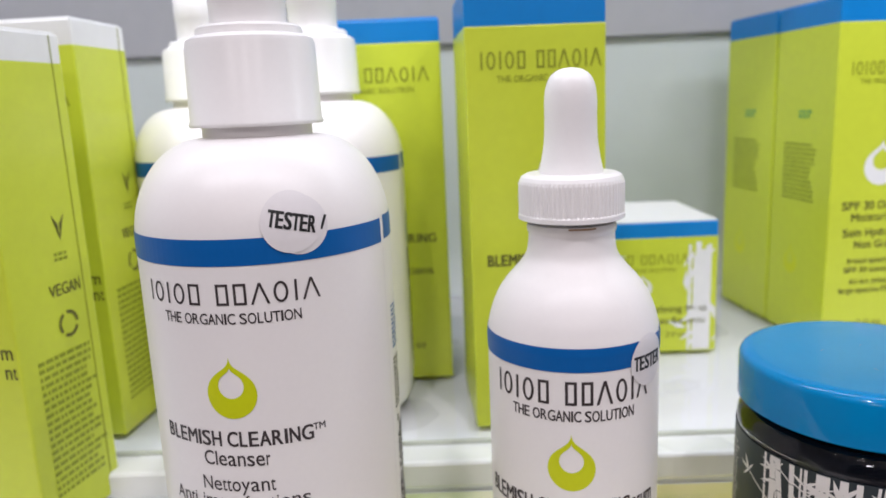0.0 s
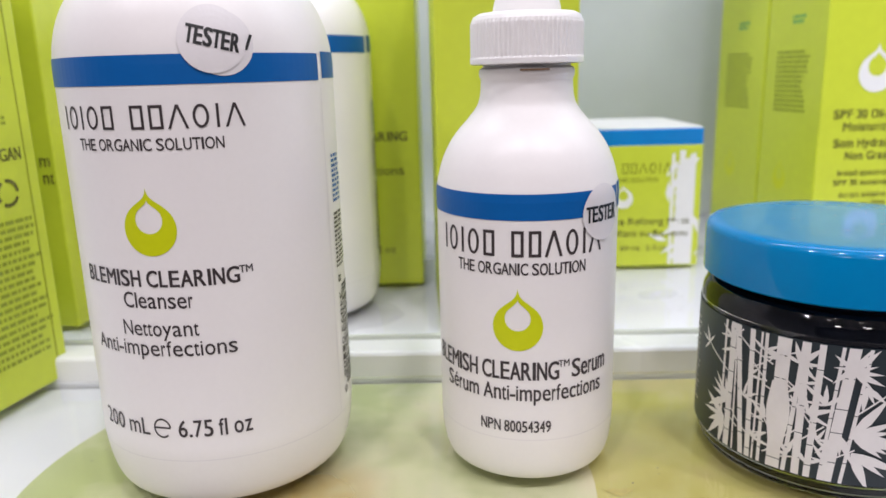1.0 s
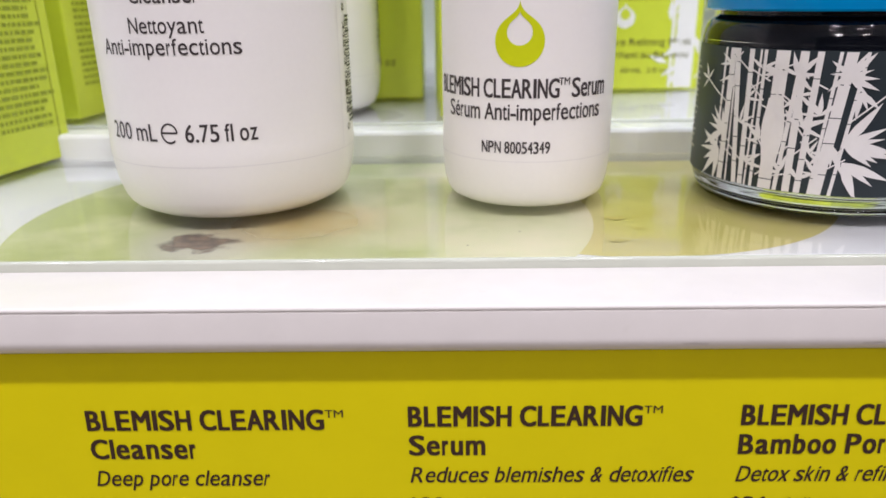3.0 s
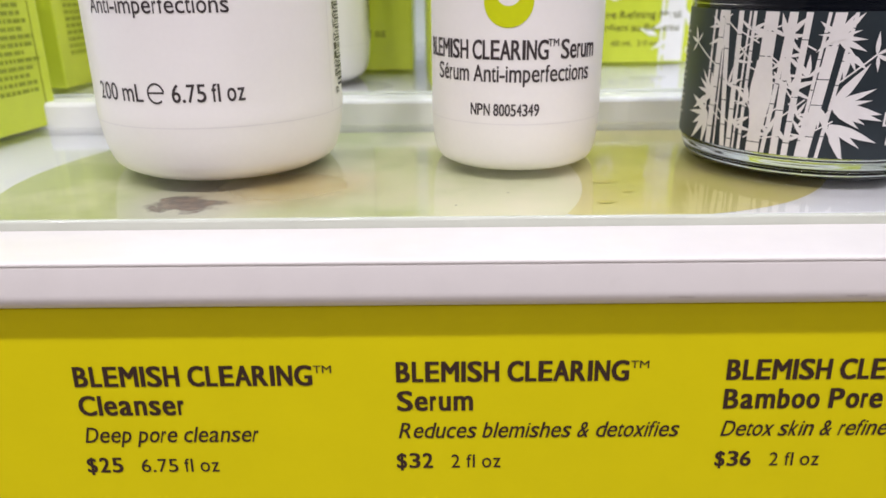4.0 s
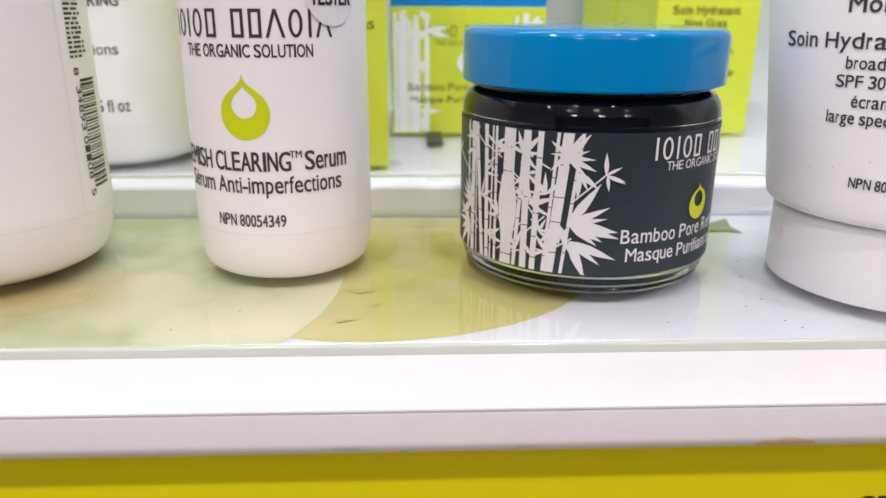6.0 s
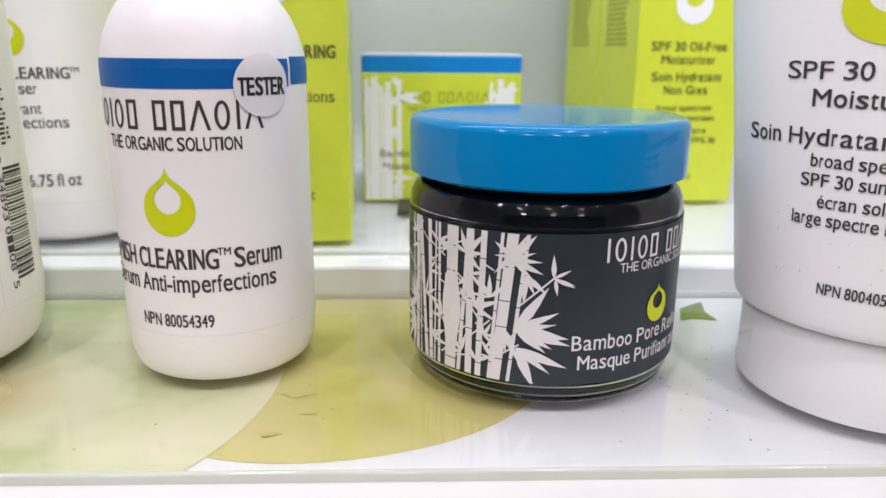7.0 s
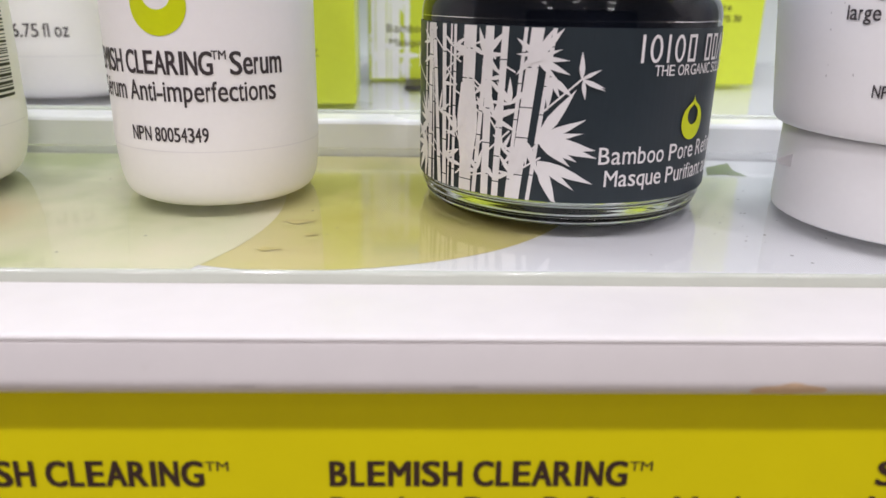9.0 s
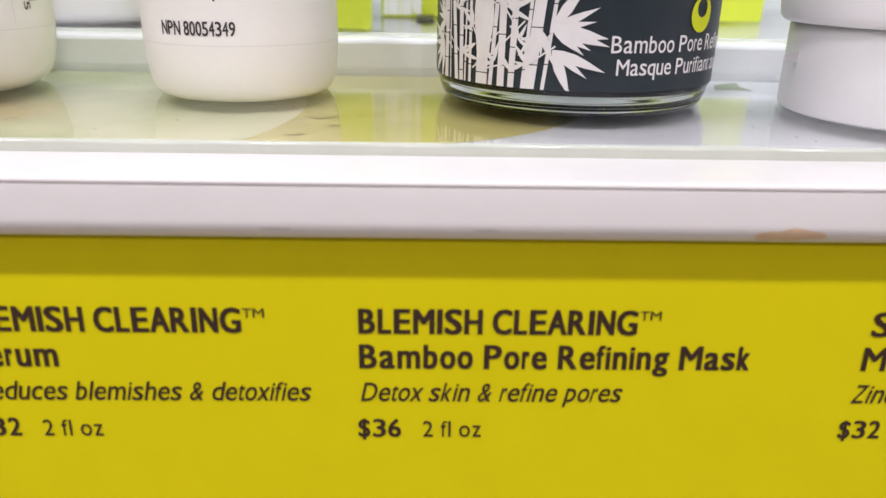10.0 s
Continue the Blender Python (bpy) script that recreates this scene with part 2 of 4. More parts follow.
# ---- mesh helpers ----


def part(name, bm, mat, parent=None, label="", smooth=False):
    me = bpy.data.meshes.new(name)
    bm.normal_update()
    bm.to_mesh(me)
    bm.free()
    me.materials.append(M[mat])
    if smooth:
        me.shade_smooth()
        me.set_sharp_from_angle(angle=radians(38))
    ob = new(name, me)
    if parent is not None:
        ob.parent = parent
    if label:
        ob["label"] = label
    return ob


def thing(name, m, label, category, group=""):
    ob = new(name)
    ob.empty_display_size = 0.01
    ob.matrix_world = m
    return tagged(ob, label, category, group)


def lathe(profile, seg=96, closed=True):
    """Turns (radius, height) pairs about the z axis."""
    bm = bmesh.new()
    rings = []
    for r, z in profile:
        if r < 1e-6:
            rings.append([bm.verts.new((0, 0, z))])
        else:
            rings.append([bm.verts.new((r * math.sin(2 * math.pi * k / seg), -r * math.cos(2 * math.pi * k / seg), z)) for k in range(seg)])
    for a, b in zip(rings, rings[1:]):
        for k in range(seg):
            k2 = (k + 1) % seg
            if len(a) == 1 and len(b) == 1:
                continue
            if len(a) == 1:
                bm.faces.new((a[0], b[k2], b[k]))
            elif len(b) == 1:
                bm.faces.new((a[k], a[k2], b[0]))
            else:
                bm.faces.new((a[k], a[k2], b[k2], b[k]))
    return bm


def smooth_profile(points, steps=6):
    """Catmull-Rom through (radius, height) pairs."""
    out = []
    n = len(points)
    for i in range(n - 1):
        p0, p1, p2, p3 = points[max(i - 1, 0)], points[i], points[i + 1], points[min(i + 2, n - 1)]
        for s in range(steps):
            t = s / steps
            out.append(tuple(0.5 * (2 * p1[k] + (p2[k] - p0[k]) * t + (2 * p0[k] - 5 * p1[k] + 4 * p2[k] - p3[k]) * t * t + (3 * p1[k] - p0[k] - 3 * p2[k] + p3[k]) * t ** 3) for k in (0, 1)))
    out.append(points[-1])
    return out


def radius_at(profile):
    zs, rs = [p[1] for p in profile], [p[0] for p in profile]
    order = np.argsort(zs)
    zs, rs = np.array(zs)[order], np.array(rs)[order]
    return lambda z: float(np.interp(z, zs, rs))


def block(x0, x1, y0, y1, z0, z1, bevel=0.0, seg=2):
    bm = bmesh.new()
    bmesh.ops.create_cube(bm, size=1, matrix=Matrix.LocRotScale(((x0 + x1) / 2, (y0 + y1) / 2, (z0 + z1) / 2), None, (abs(x1 - x0), abs(y1 - y0), abs(z1 - z0))))
    if bevel:
        bmesh.ops.bevel(bm, geom=list(bm.edges), offset=bevel, segments=seg, affect="EDGES", profile=0.5)
    return bm


def outline_face(points, z=0.0):
    bm = bmesh.new()
    bm.faces.new([bm.verts.new((x, y, z)) for x, y in points])
    return bm


# ---- flat artwork in (u, v), later bent on a round wall or stood on a flat one ----
CAP, XH, DESC = 0.682, 0.658, 0.86   # built-in capitals; its x-height over them; shortening of descenders
GROTESQUE = {"ijl": 222, "ftI .,": 278, "r-": 333, "cksvxyzJ": 500, "abdeghnopqu\u00e90123456789$L": 556, "FTZ": 611, "ABEKPSVXY&": 667, "CDHNRUw": 722, "GOQ": 778, "mM": 833, "W": 944}
ADVANCE = {ch: w / 718 for chars, w in GROTESQUE.items() for ch in chars}


def glyph(ch):
    c = bpy.data.curves.new("letters", "FONT")
    c.body, c.resolution_u, c.align_x = ch, 3, "LEFT"
    ob = bpy.data.objects.new("letters", c)
    me = bpy.data.meshes.new_from_object(ob)
    bm = bmesh.new()
    bm.from_mesh(me)
    bpy.data.objects.remove(ob)
    bpy.data.meshes.remove(me)
    bpy.data.curves.remove(c)
    return bm


def lettering(text, width, cap, bold=0.0, shear=0.0):
    """Flat letters set as a narrow grotesque, centred on u = 0, baseline at v = 0, with this width and capital height."""
    cap *= 0.96
    out, pen = bmesh.new(), 0.0
    for ch in text:
        adv = ADVANCE.get(ch, 0.77)
        if ch != " ":
            bm = glyph(ch)
            xs = [v.co.x for v in bm.verts]
            lo, hi = min(xs), max(xs)
            side = 0.015 if ch in "AVWYTXvwyxftj-" else 0.055 if ch in "COGQSceosadgq069835" else 0.085
            wide = max(0.13, adv - 2 * side - (0.0 if not bold else 0.035 if bold == 1 else 0.055))
            for v in bm.verts:
                y = v.co.y / CAP
                if ch.islower():
                    y = y * DESC if y < 0 else y * 0.728 / XH if y < XH else 0.728 + (y - XH) * 0.272 / (1 - XH)
                v.co = Vector((pen + (adv - wide) / 2 + (v.co.x - lo) / (hi - lo) * wide, y, 0))
            me = bpy.data.meshes.new("letters")
            bm.to_mesh(me)
            bm.free()
            out.from_mesh(me)
            bpy.data.meshes.remove(me)
        pen += adv
    xs = [v.co.x for v in out.verts]
    lo, hi = min(xs), max(xs)
    k = width / (hi - lo) / cap
    for v in out.verts:
        v.co = Vector(((v.co.x - (lo + hi) / 2) * k * cap + shear * v.co.y * cap, v.co.y * cap, 0))
    # heavier strokes: the same letters laid side by side
    weight = max(0.004, ((0.120 if not bold else 0.150 if bold == 1 else 0.185) - 0.125 * k) / 2)
    flat = bpy.data.meshes.new("letters")
    out.to_mesh(flat)
    for n, (du, dv) in enumerate(((-1, -0.5), (-1, 0.5), (-0.5, 0), (0.5, 0), (1, -0.5), (1, 0.5))):
        start = len(out.verts)
        out.from_mesh(flat)
        out.verts.ensure_lookup_table()
        for v in out.verts[start:]:
            v.co += Vector((du * weight * cap, dv * weight * cap, 1.5e-6 * (n + 1)))
    bpy.data.meshes.remove(flat)
    return out


def quad(bm, u0, v0, u1, v1, w=0.0):
    bm.faces.new([bm.verts.new(p) for p in ((u0, v0, w), (u1, v0, w), (u1, v1, w), (u0, v1, w))])


def wordmark(width, cap):
    """A plain stand-in for the maker's mark: thin bars, rings, frames and peaks in two groups, one mesh each."""
    kinds = ("bar", "ring", "bar", "ring", "frame", "", "frame", "frame", "peak", "ring", "bar", "peak")
    widths = {"bar": 0.30, "ring": 0.85, "frame": 0.75, "peak": 0.95, "": 0.45}
    gap = 0.30
    k, u, s = width / (sum(widths[n] for n in kinds) + gap * 11), -width / 2, cap * 0.115
    for kind in kinds:
        a, b = u, u + widths[kind] * k
        u = b + gap * k
        bm = bmesh.new()
        if kind == "bar":
            quad(bm, (a + b - s) / 2, 0, (a + b + s) / 2, cap)
        elif kind == "ring":
            c, h = Vector(((a + b) / 2, cap / 2)), Vector(((b - a) / 2, cap / 2))
            ring = [[bm.verts.new((c.x + (h.x - q) * math.cos(t), c.y + (h.y - q) * math.sin(t), 0)) for t in np.linspace(0, 2 * math.pi, 28, endpoint=False)] for q in (0, s)]
            for i in range(28):
                bm.faces.new((ring[0][i], ring[0][(i + 1) % 28], ring[1][(i + 1) % 28], ring[1][i]))
        elif kind == "frame":
            for q in ((a, 0, a + s, cap), (b - s, 0, b, cap), (a + s, 0, b - s, s), (a + s, cap - s, b - s, cap)):
                quad(bm, *q)
        elif kind == "peak":
            m = (a + b) / 2
            for x in (a, b):
                bm.faces.new([bm.verts.new(p) for p in ((x - s / 2, 0, 0), (x + s / 2, 0, 0), (m + s / 2, cap, 0), (m - s / 2, cap, 0))])
        else:
            bm.free()
            continue
        yield bm


def put_mark(parent, width, cap, lay, mat, label):
    for bm in wordmark(width, cap):
        part("mark_stroke", lay(bm), mat, parent, label)


def text_bars(width, height, rows, seed=1, fill=0.55):
    """Rows of small bars, for print too fine to read."""
    bm = bmesh.new()
    rng = random.Random(seed)
    step = height / rows
    for r in range(rows):
        u, v = -width / 2, height - (r + 1) * step
        end = width / 2 * rng.uniform(0.5, 1.0)
        while u < end:
            w = rng.uniform(0.0008, 0.0032)
            quad(bm, u, v, min(u + w, end + 0.0005), v + step * fill)
            u += w + 0.0006
    return bm


def drop_mark(width, height):
    """Ring in the shape of a drop with a drop-shaped hole; base at v = 0."""
    bm = bmesh.new()
    r = width / 2

    def outline(rad, cy, top, leave, pull, neck):
        """A circle that leaves at this angle into a hollow-sided tip."""
        side = [(rad * math.cos(a), cy + rad * math.sin(a)) for a in np.linspace(-math.pi / 2, radians(leave), 20)]
        p0, p3 = Vector(side[-1]), Vector((0.0, top))
        p1 = p0 + Vector((-math.sin(radians(leave)), math.cos(radians(leave)))) * pull * rad
        p2 = Vector((0.05 * rad, top - neck * rad))
        for t in np.linspace(0, 1, 12)[1:]:
            q = p0 * (1 - t) ** 3 + p1 * 3 * t * (1 - t) ** 2 + p2 * 3 * t * t * (1 - t) + p3 * t ** 3
            side.append((q.x, q.y))
        return side + [(-x, y) for x, y in side[-2:0:-1]]
    outer = outline(r, r, height, 48, 0.5, 0.45)
    inner = outline(r * 0.51, r * 1.34, height * 0.83, 38, 0.4, 0.35)
    n = len(outer)
    rings = []
    for f in (0, 0.33, 0.67, 1):
        rings.append([bm.verts.new((o[0] + (i[0] - o[0]) * f, o[1] + (i[1] - o[1]) * f, 0)) for o, i in zip(outer, inner)])
    for a, b in zip(rings, rings[1:]):
        for k in range(n):
            bm.faces.new((a[k], a[(k + 1) % n], b[(k + 1) % n], b[k]))
    return bm


def disc(radius, rings=6, seg=40):
    bm = bmesh.new()
    c = bm.verts.new((0, 0, 0))
    last = None
    for i in range(1, rings + 1):
        ring = [bm.verts.new((radius * i / rings * math.cos(2 * math.pi * k / seg), radius * i / rings * math.sin(2 * math.pi * k / seg), 0)) for k in range(seg)]
        for k in range(seg):
            k2 = (k + 1) % seg
            bm.faces.new((c, ring[k], ring[k2]) if last is None else (last[k], ring[k], ring[k2], last[k2]))
        last = ring
    return bm


def sheet(width, height, nu, nv=1):
    bm = bmesh.new()
    g = [[bm.verts.new((width * (i / nu - 0.5), height * j / nv, 0)) for i in range(nu + 1)] for j in range(nv + 1)]
    for j in range(nv):
        for i in range(nu):
            bm.faces.new((g[j][i], g[j][i + 1], g[j + 1][i + 1], g[j + 1][i]))
    return bm


def bend(bm, base_radius, degrees, v0, rfun=None, lift=0.0001, turn=0.0):
    """Lays artwork on a round wall: u along the girth from this angle (0 faces -y, plus to +x), v upward from v0."""
    c, s = math.cos(radians(turn)), math.sin(radians(turn))
    for v in bm.verts:
        u, w = v.co.x * c - v.co.y * s, v.co.x * s + v.co.y * c + v0
        a = radians(degrees) + u / base_radius
        r = (rfun(w) if rfun else base_radius) + lift + v.co.z
        v.co = Vector((r * math.sin(a), -r * math.cos(a), w))
    return bm


def stand(bm, x, y, z, heading=0.0, lift=0.00015):
    """Stands artwork on a flat upright face at (x, y), base at z, facing -y turned by heading degrees."""
    bm.transform(Matrix.Translation((x, y, z)) @ Matrix.Rotation(radians(heading), 4, "Z") @ Matrix.Translation((0, -lift, 0)) @ Matrix.Rotation(radians(90), 4, "X"))
    return bm


def join(*bms):
    out = bms[0]
    for b in bms[1:]:
        me = bpy.data.meshes.new("tmp")
        b.to_mesh(me)
        b.free()
        out.from_mesh(me)
        bpy.data.meshes.remove(me)
    return out


# ---- setting: store and shelf ----
def setting(name, bm, mat, label, category):
    return tagged(part(name, bm, mat), label, category, "", "structure")


setting("floor", block(-3, 3, -3.4, 1.0, -1.15, -1.10), "store_floor", "pale tiled store floor in front of the shelf", "floor")
setting("ceiling", block(-3, 3, -3.4, 1.0, 1.42, 1.47), "store", "white painted store ceiling with downlights", "ceiling")
# unseen walls: south dark for dim reflections, west and east light as side bounce
setting("wall_south", block(-3, 3, -3.45, -3.4, -1.10, 1.42), "store_dark", "unseen store wall behind the camera, kept dark grey for dim reflections", "wall")
setting("wall_west", block(-3.05, -3, -3.4, 1.0, -1.10, 1.42), "store", "unseen store wall, kept light to bounce side light", "wall")
setting("wall_east", block(3, 3.05, -3.4, 1.0, -1.10, 1.42), "store", "unseen store wall, kept light to bounce side light", "wall")
setting("wall_north", block(-3, 3, 1.0, 1.05, -1.10, 1.42), "store", "unseen store wall, kept light to bounce side light behind the shelving", "wall")

SX0, SX1 = -0.55, 0.65     # ends of the shelf
ZT = 0.0075                # height of the rear step
setting("shelf_back_panel", block(SX0, SX1, 0.425, 0.435, -0.08, 0.150), "wall_grey", "smooth grey-white back panel of the shelf", "panel")
setting("shelf_back_rail", block(SX0, SX1, 0.420, 0.435, 0.1505, 0.34, 0.001), "rail_grey", "grey rail above the shelf's back panel", "rail")


def extrude_x(points, x0, x1):
    """A bar along x with this (y, z) section, anticlockwise seen from +x."""
    bm = bmesh.new()
    a = [bm.verts.new((x0, y, z)) for y, z in points]
    b = [bm.verts.new((x1, y, z)) for y, z in points]
    n = len(points)
    for k in range(n):
        bm.faces.new((a[k], a[(k + 1) % n], b[(k + 1) % n], b[k]))
    bm.faces.new(a[::-1])
    bm.faces.new(b)
    bmesh.ops.recalc_face_normals(bm, faces=bm.faces)
    return bm


shelf = thing("display_shelf", pose(0, 0, 0), "white laminate display shelf with a stepped rear", "shelf")
shelf["kind"] = "structure"
part("shelf_board", extrude_x([(0.1085, -0.0026), (0.2192, -0.0026), (0.2192, -0.0300), (0.1085, -0.0300)], SX0, SX1), "shelf_white", shelf)
lip = [(0.1270, -0.0021), (0.1047, 0.0001)]
lip += [(0.1038 - 0.0005 * math.sin(a), -0.0004 + 0.0005 * math.cos(a)) for a in np.linspace(0.1, math.pi / 2, 6)]
lip += [(0.1033, -0.00045), (0.10365, -0.00052), (0.10365, -0.00070), (0.1033, -0.00080), (0.1030, -0.0018), (0.1026, -0.0036), (0.1023, -0.0050)]
lip += [(0.1050 - 0.0028 * math.cos(a), -0.0054 - 0.0028 * math.sin(a)) for a in np.linspace(0.05, math.pi / 2 - 0.08, 14)]
lip += [(0.1051, -0.0082), (0.1051, -0.0025), (0.1270, -0.0025)]
part("front_edging", extrude_x(lip[::-1], SX0, SX1), "lip_white", shelf, "rounded white plastic edging with small scuffs", smooth=True)
step = [(0.2197, -0.003), (0.2197, ZT - 0.0012), (0.2201, ZT - 0.0004), (0.2209, ZT), (0.2300, ZT), (0.2306, ZT - 0.0014), (0.4249, ZT - 0.0014), (0.4249, -0.03), (0.2197, -0.03)]
part("rear_step", extrude_x(step, SX0, SX1), "shelf_white", shelf)


def clear_sheet(x0, x1, y0, y1, z0, z1):
    bm = block(x0, x1, y0, y1, z0, z1, 0.0004, 2)
    bm.normal_update()
    bmesh.ops.delete(bm, geom=[f for f in bm.faces if f.normal.z < 0.05], context="FACES_ONLY")   # its underside lies wet on the paper
    ob = part("acrylic_sheet", bm, "acrylic")
    part("polished_edge", extrude_x([(y0 - 0.0009, z0)] + [(y0 - 0.0009 + 0.0007 * (1 - math.cos(q)), z1 - 0.0007 + 0.0007 * math.sin(q)) for q in np.linspace(0, math.pi / 2, 8)] + [(y0 - 0.0001, z1), (y0 - 0.0001, z0)], x0, x1), "acrylic_edge", ob, "pale polished front edge", smooth=True)
    return tagged(ob, "clear acrylic sheet lying over the printed shelf paper", "acrylic sheet", "acrylic sheets")


clear_sheet(SX0 + 0.005, SX1 - 0.005, 0.1264, 0.2188, -0.0020, 0.0)
clear_sheet(SX0 + 0.005, SX1 - 0.005, 0.2350, 0.4240, ZT - 0.0013, ZT + 0.0004)

# printed paper under the acrylic
paper = thing("shelf_paper", pose(0, 0, -0.0024), "white paper sheet printed with pale green fruit slices", "printed sheet")
part("paper", block(SX0 + 0.005, SX1 - 0.005, 0.1266, 0.2186, -0.0001, 0.0), "sheet_white", paper)


def clipped_ellipse(cx, cy, rx, ry, y0, y1, z, wob=0.0, seed=0):
    pts = []
    for k in range(96):
        a = 2 * math.pi * k / 96
        w = 1 + wob * math.sin(3 * a + seed) + wob * 0.5 * math.sin(7 * a + 2 * seed)
        pts.append((cx + rx * w * math.cos(a), min(y1, max(y0, cy + ry * w * math.sin(a)))))
    clean = [pts[0]]
    for p in pts[1:]:
        if (Vector(p) - Vector(clean[-1])).length > 1e-5:
            clean.append(p)
    return outline_face(clean, z)


part("olive_slice", clipped_ellipse(0.028, 0.1865, 0.0545, 0.0543, 0.1268, 0.2184, 0.00006, 0.01, 1), "olive_tan", paper, "olive tan fruit slice print")
part("green_slice", clipped_ellipse(-0.0487, 0.1660, 0.0664, 0.0690, 0.1268, 0.2184, 0.00012, 0.004, 2), "pale_green", paper, "pale green fruit slice print")


# seed heart: a frayed dark blot, and a tan wash beside it
part("tan_wash_print", clipped_ellipse(-0.0510, 0.1590, 0.038, 0.036, 0.1268, 0.2184, 0.00015, 0.01, 3), "tan_wash", paper, "soft orange tan watercolour wash")
part("seed_print", clipped_ellipse(-0.0692, 0.1440, 0.0135, 0.0150, 0.1268, 0.2184, 0.00018, 0.01, 5), "seed_brown", paper, "ragged brown seed heart print")
for k, (sx, sy, sr) in enumerate(((0.0226, 0.1581, 0.0017), (0.0200, 0.1420, 0.0012), (0.0262, 0.1500, 0.0008), (0.0100, 0.1700, 0.0010))):
    part("stain_print", clipped_ellipse(sx, sy, sr * 1.6, sr * 0.8, 0.1296, 0.2180, 0.00026 + k * 1e-5, 0.2, k), "paper_stain", paper, "small tan stain")
part("leaf_print", outline_face([(0.1185, 0.2005), (0.1215, 0.2095), (0.1295, 0.215), (0.1275, 0.2065), (0.1285, 0.2000), (0.1225, 0.2015)], 0.0002), "leaf_green", paper, "green leaf print")

# sign card below the edging
fascia = thing("sign_strip", pose(0, 0.1068, 0, -3.0, 0, 0), "olive yellow sign strip printed with prices in brown", "price sign")
part("card", block(SX0, SX1, 0.0, 0.0008, -0.095, -0.0082), "fascia", fascia)
setting("cabinet_front", block(SX0, SX1, 0.1086, 0.425, -1.09, -0.0301), "shelf_white", "plain white shelf unit below the display shelf", "cabinet")
setting("cabinet_side_west", block(SX0 - 0.02, SX0 - 0.001, 0.10, 0.44, -1.09, 0.34), "shelf_white", "white end panel of the shelf unit", "panel")
setting("cabinet_side_east", block(SX1 + 0.001, SX1 + 0.02, 0.10, 0.44, -1.09, 0.34), "shelf_white", "white end panel of the shelf unit", "panel")
setting("shelf_above", block(SX0, SX1, 0.21, 0.44, 0.341, 0.36), "shelf_white", "white shelf board above the display with an added fill strip", "shelf")


def sign_line(text, x, z, width, cap, bold=0.0, shear=0.0):
    part("printed_line", stand(lettering(text, width, cap, bold, shear), x + width / 2, 0, z), "fascia_ink", fascia)


B1, B2, B3, B4 = -0.0233, -0.0289, -0.0344, -0.0405
COLS = [
    (-0.0782, -0.0005, 0.0410, ("Cleanser", 0.0182), ("Deep pore cleanser", 0.0305), "$25", ("6.75 fl oz", 0.0140)),
    (-0.0224, 0.0, 0.0398, ("Serum", 0.0130), ("Reduces blemishes & detoxifies", 0.0492), "$32", ("2 fl oz", 0.0088)),
    (0.0345, 0.0, 0.0402, ("Bamboo Pore Refining Mask", 0.0575), ("Detox skin & refine pores", 0.0388), "$36", ("2 fl oz", 0.0088)),
]
for cx, dz, wide, second, third, price, size in COLS:
    sign_line("BLEMISH CLEARING", cx, B1 + dz, wide, 0.0039, 0.008)
    sign_line("TM", cx + wide + 0.0004, B1 + dz + 0.0023, 0.0031, 0.0015, 1)
    sign_line(second[0], cx, B2 + dz, second[1], 0.0039, 0.008)
    sign_line(third[0], cx, B3 + dz, third[1], 0.0032, 0.0, 0.22)
    sign_line(price, cx - 0.0004, B4 + dz, 0.0063, 0.0031, 0.008)
    sign_line(size[0], cx + 0.0093, B4 + dz, size[1], 0.0028)
sign_line("SPF 30 Oil-Free", 0.1096, B1, 0.033, 0.0039, 0.008)
sign_line("Moisturizer", 0.1092, B2, 0.024, 0.0039, 0.008)
sign_line("Zinc", 0.1086, B3, 0.0065, 0.0032, 0.0, 0.22)
sign_line("$32", 0.1078, B4, 0.0063, 0.0031, 0.008)

# smears on the white edging
smudge = bmesh.new()
rngs = random.Random(12)
for k in range(16):
    x, y, r = rngs.gauss(0.056, 0.0030), rngs.uniform(0.1100, 0.1170), rngs.uniform(0.0014, 0.0032)
    ring = [(x + r * (1 + 0.25 * math.sin(3 * q + k)) * math.cos(q), y + 0.45 * r * (1 + 0.2 * math.sin(2 * q + k)) * math.sin(q)) for q in np.linspace(0, 2 * math.pi, 24, endpoint=False)]
    smudge.faces.new([smudge.verts.new((px, py, -0.00003 - (py - 0.1045) * 0.092 + 0.00004 + k * 2e-6)) for px, py in ring])
tagged(part("makeup_smudge", smudge, "faint_stain"), "faint tan smudge on the flat white edging", "stain", "smears", "stuff")
specks = bmesh.new()
rngs = random.Random(17)
for k in range(110):
    x, y, r = rngs.uniform(-0.11, 0.16), rngs.uniform(0.131, 0.216), rngs.uniform(0.00008, 0.00026)
    if rngs.random() < 0.5:
        x, y = rngs.gauss(0.105, 0.018), rngs.gauss(0.150, 0.010)
    specks.faces.new([specks.verts.new((x + r * math.cos(q) * 1.3, min(0.2185, max(0.1295, y)) + r * math.sin(q), 0.00002)) for q in (0.2, 1.5, 2.9, 4.1, 5.3)])
tagged(part("dust_specks", specks, "grime_dark"), "grey dust specks on the clear acrylic sheet", "dust", "", "stuff")


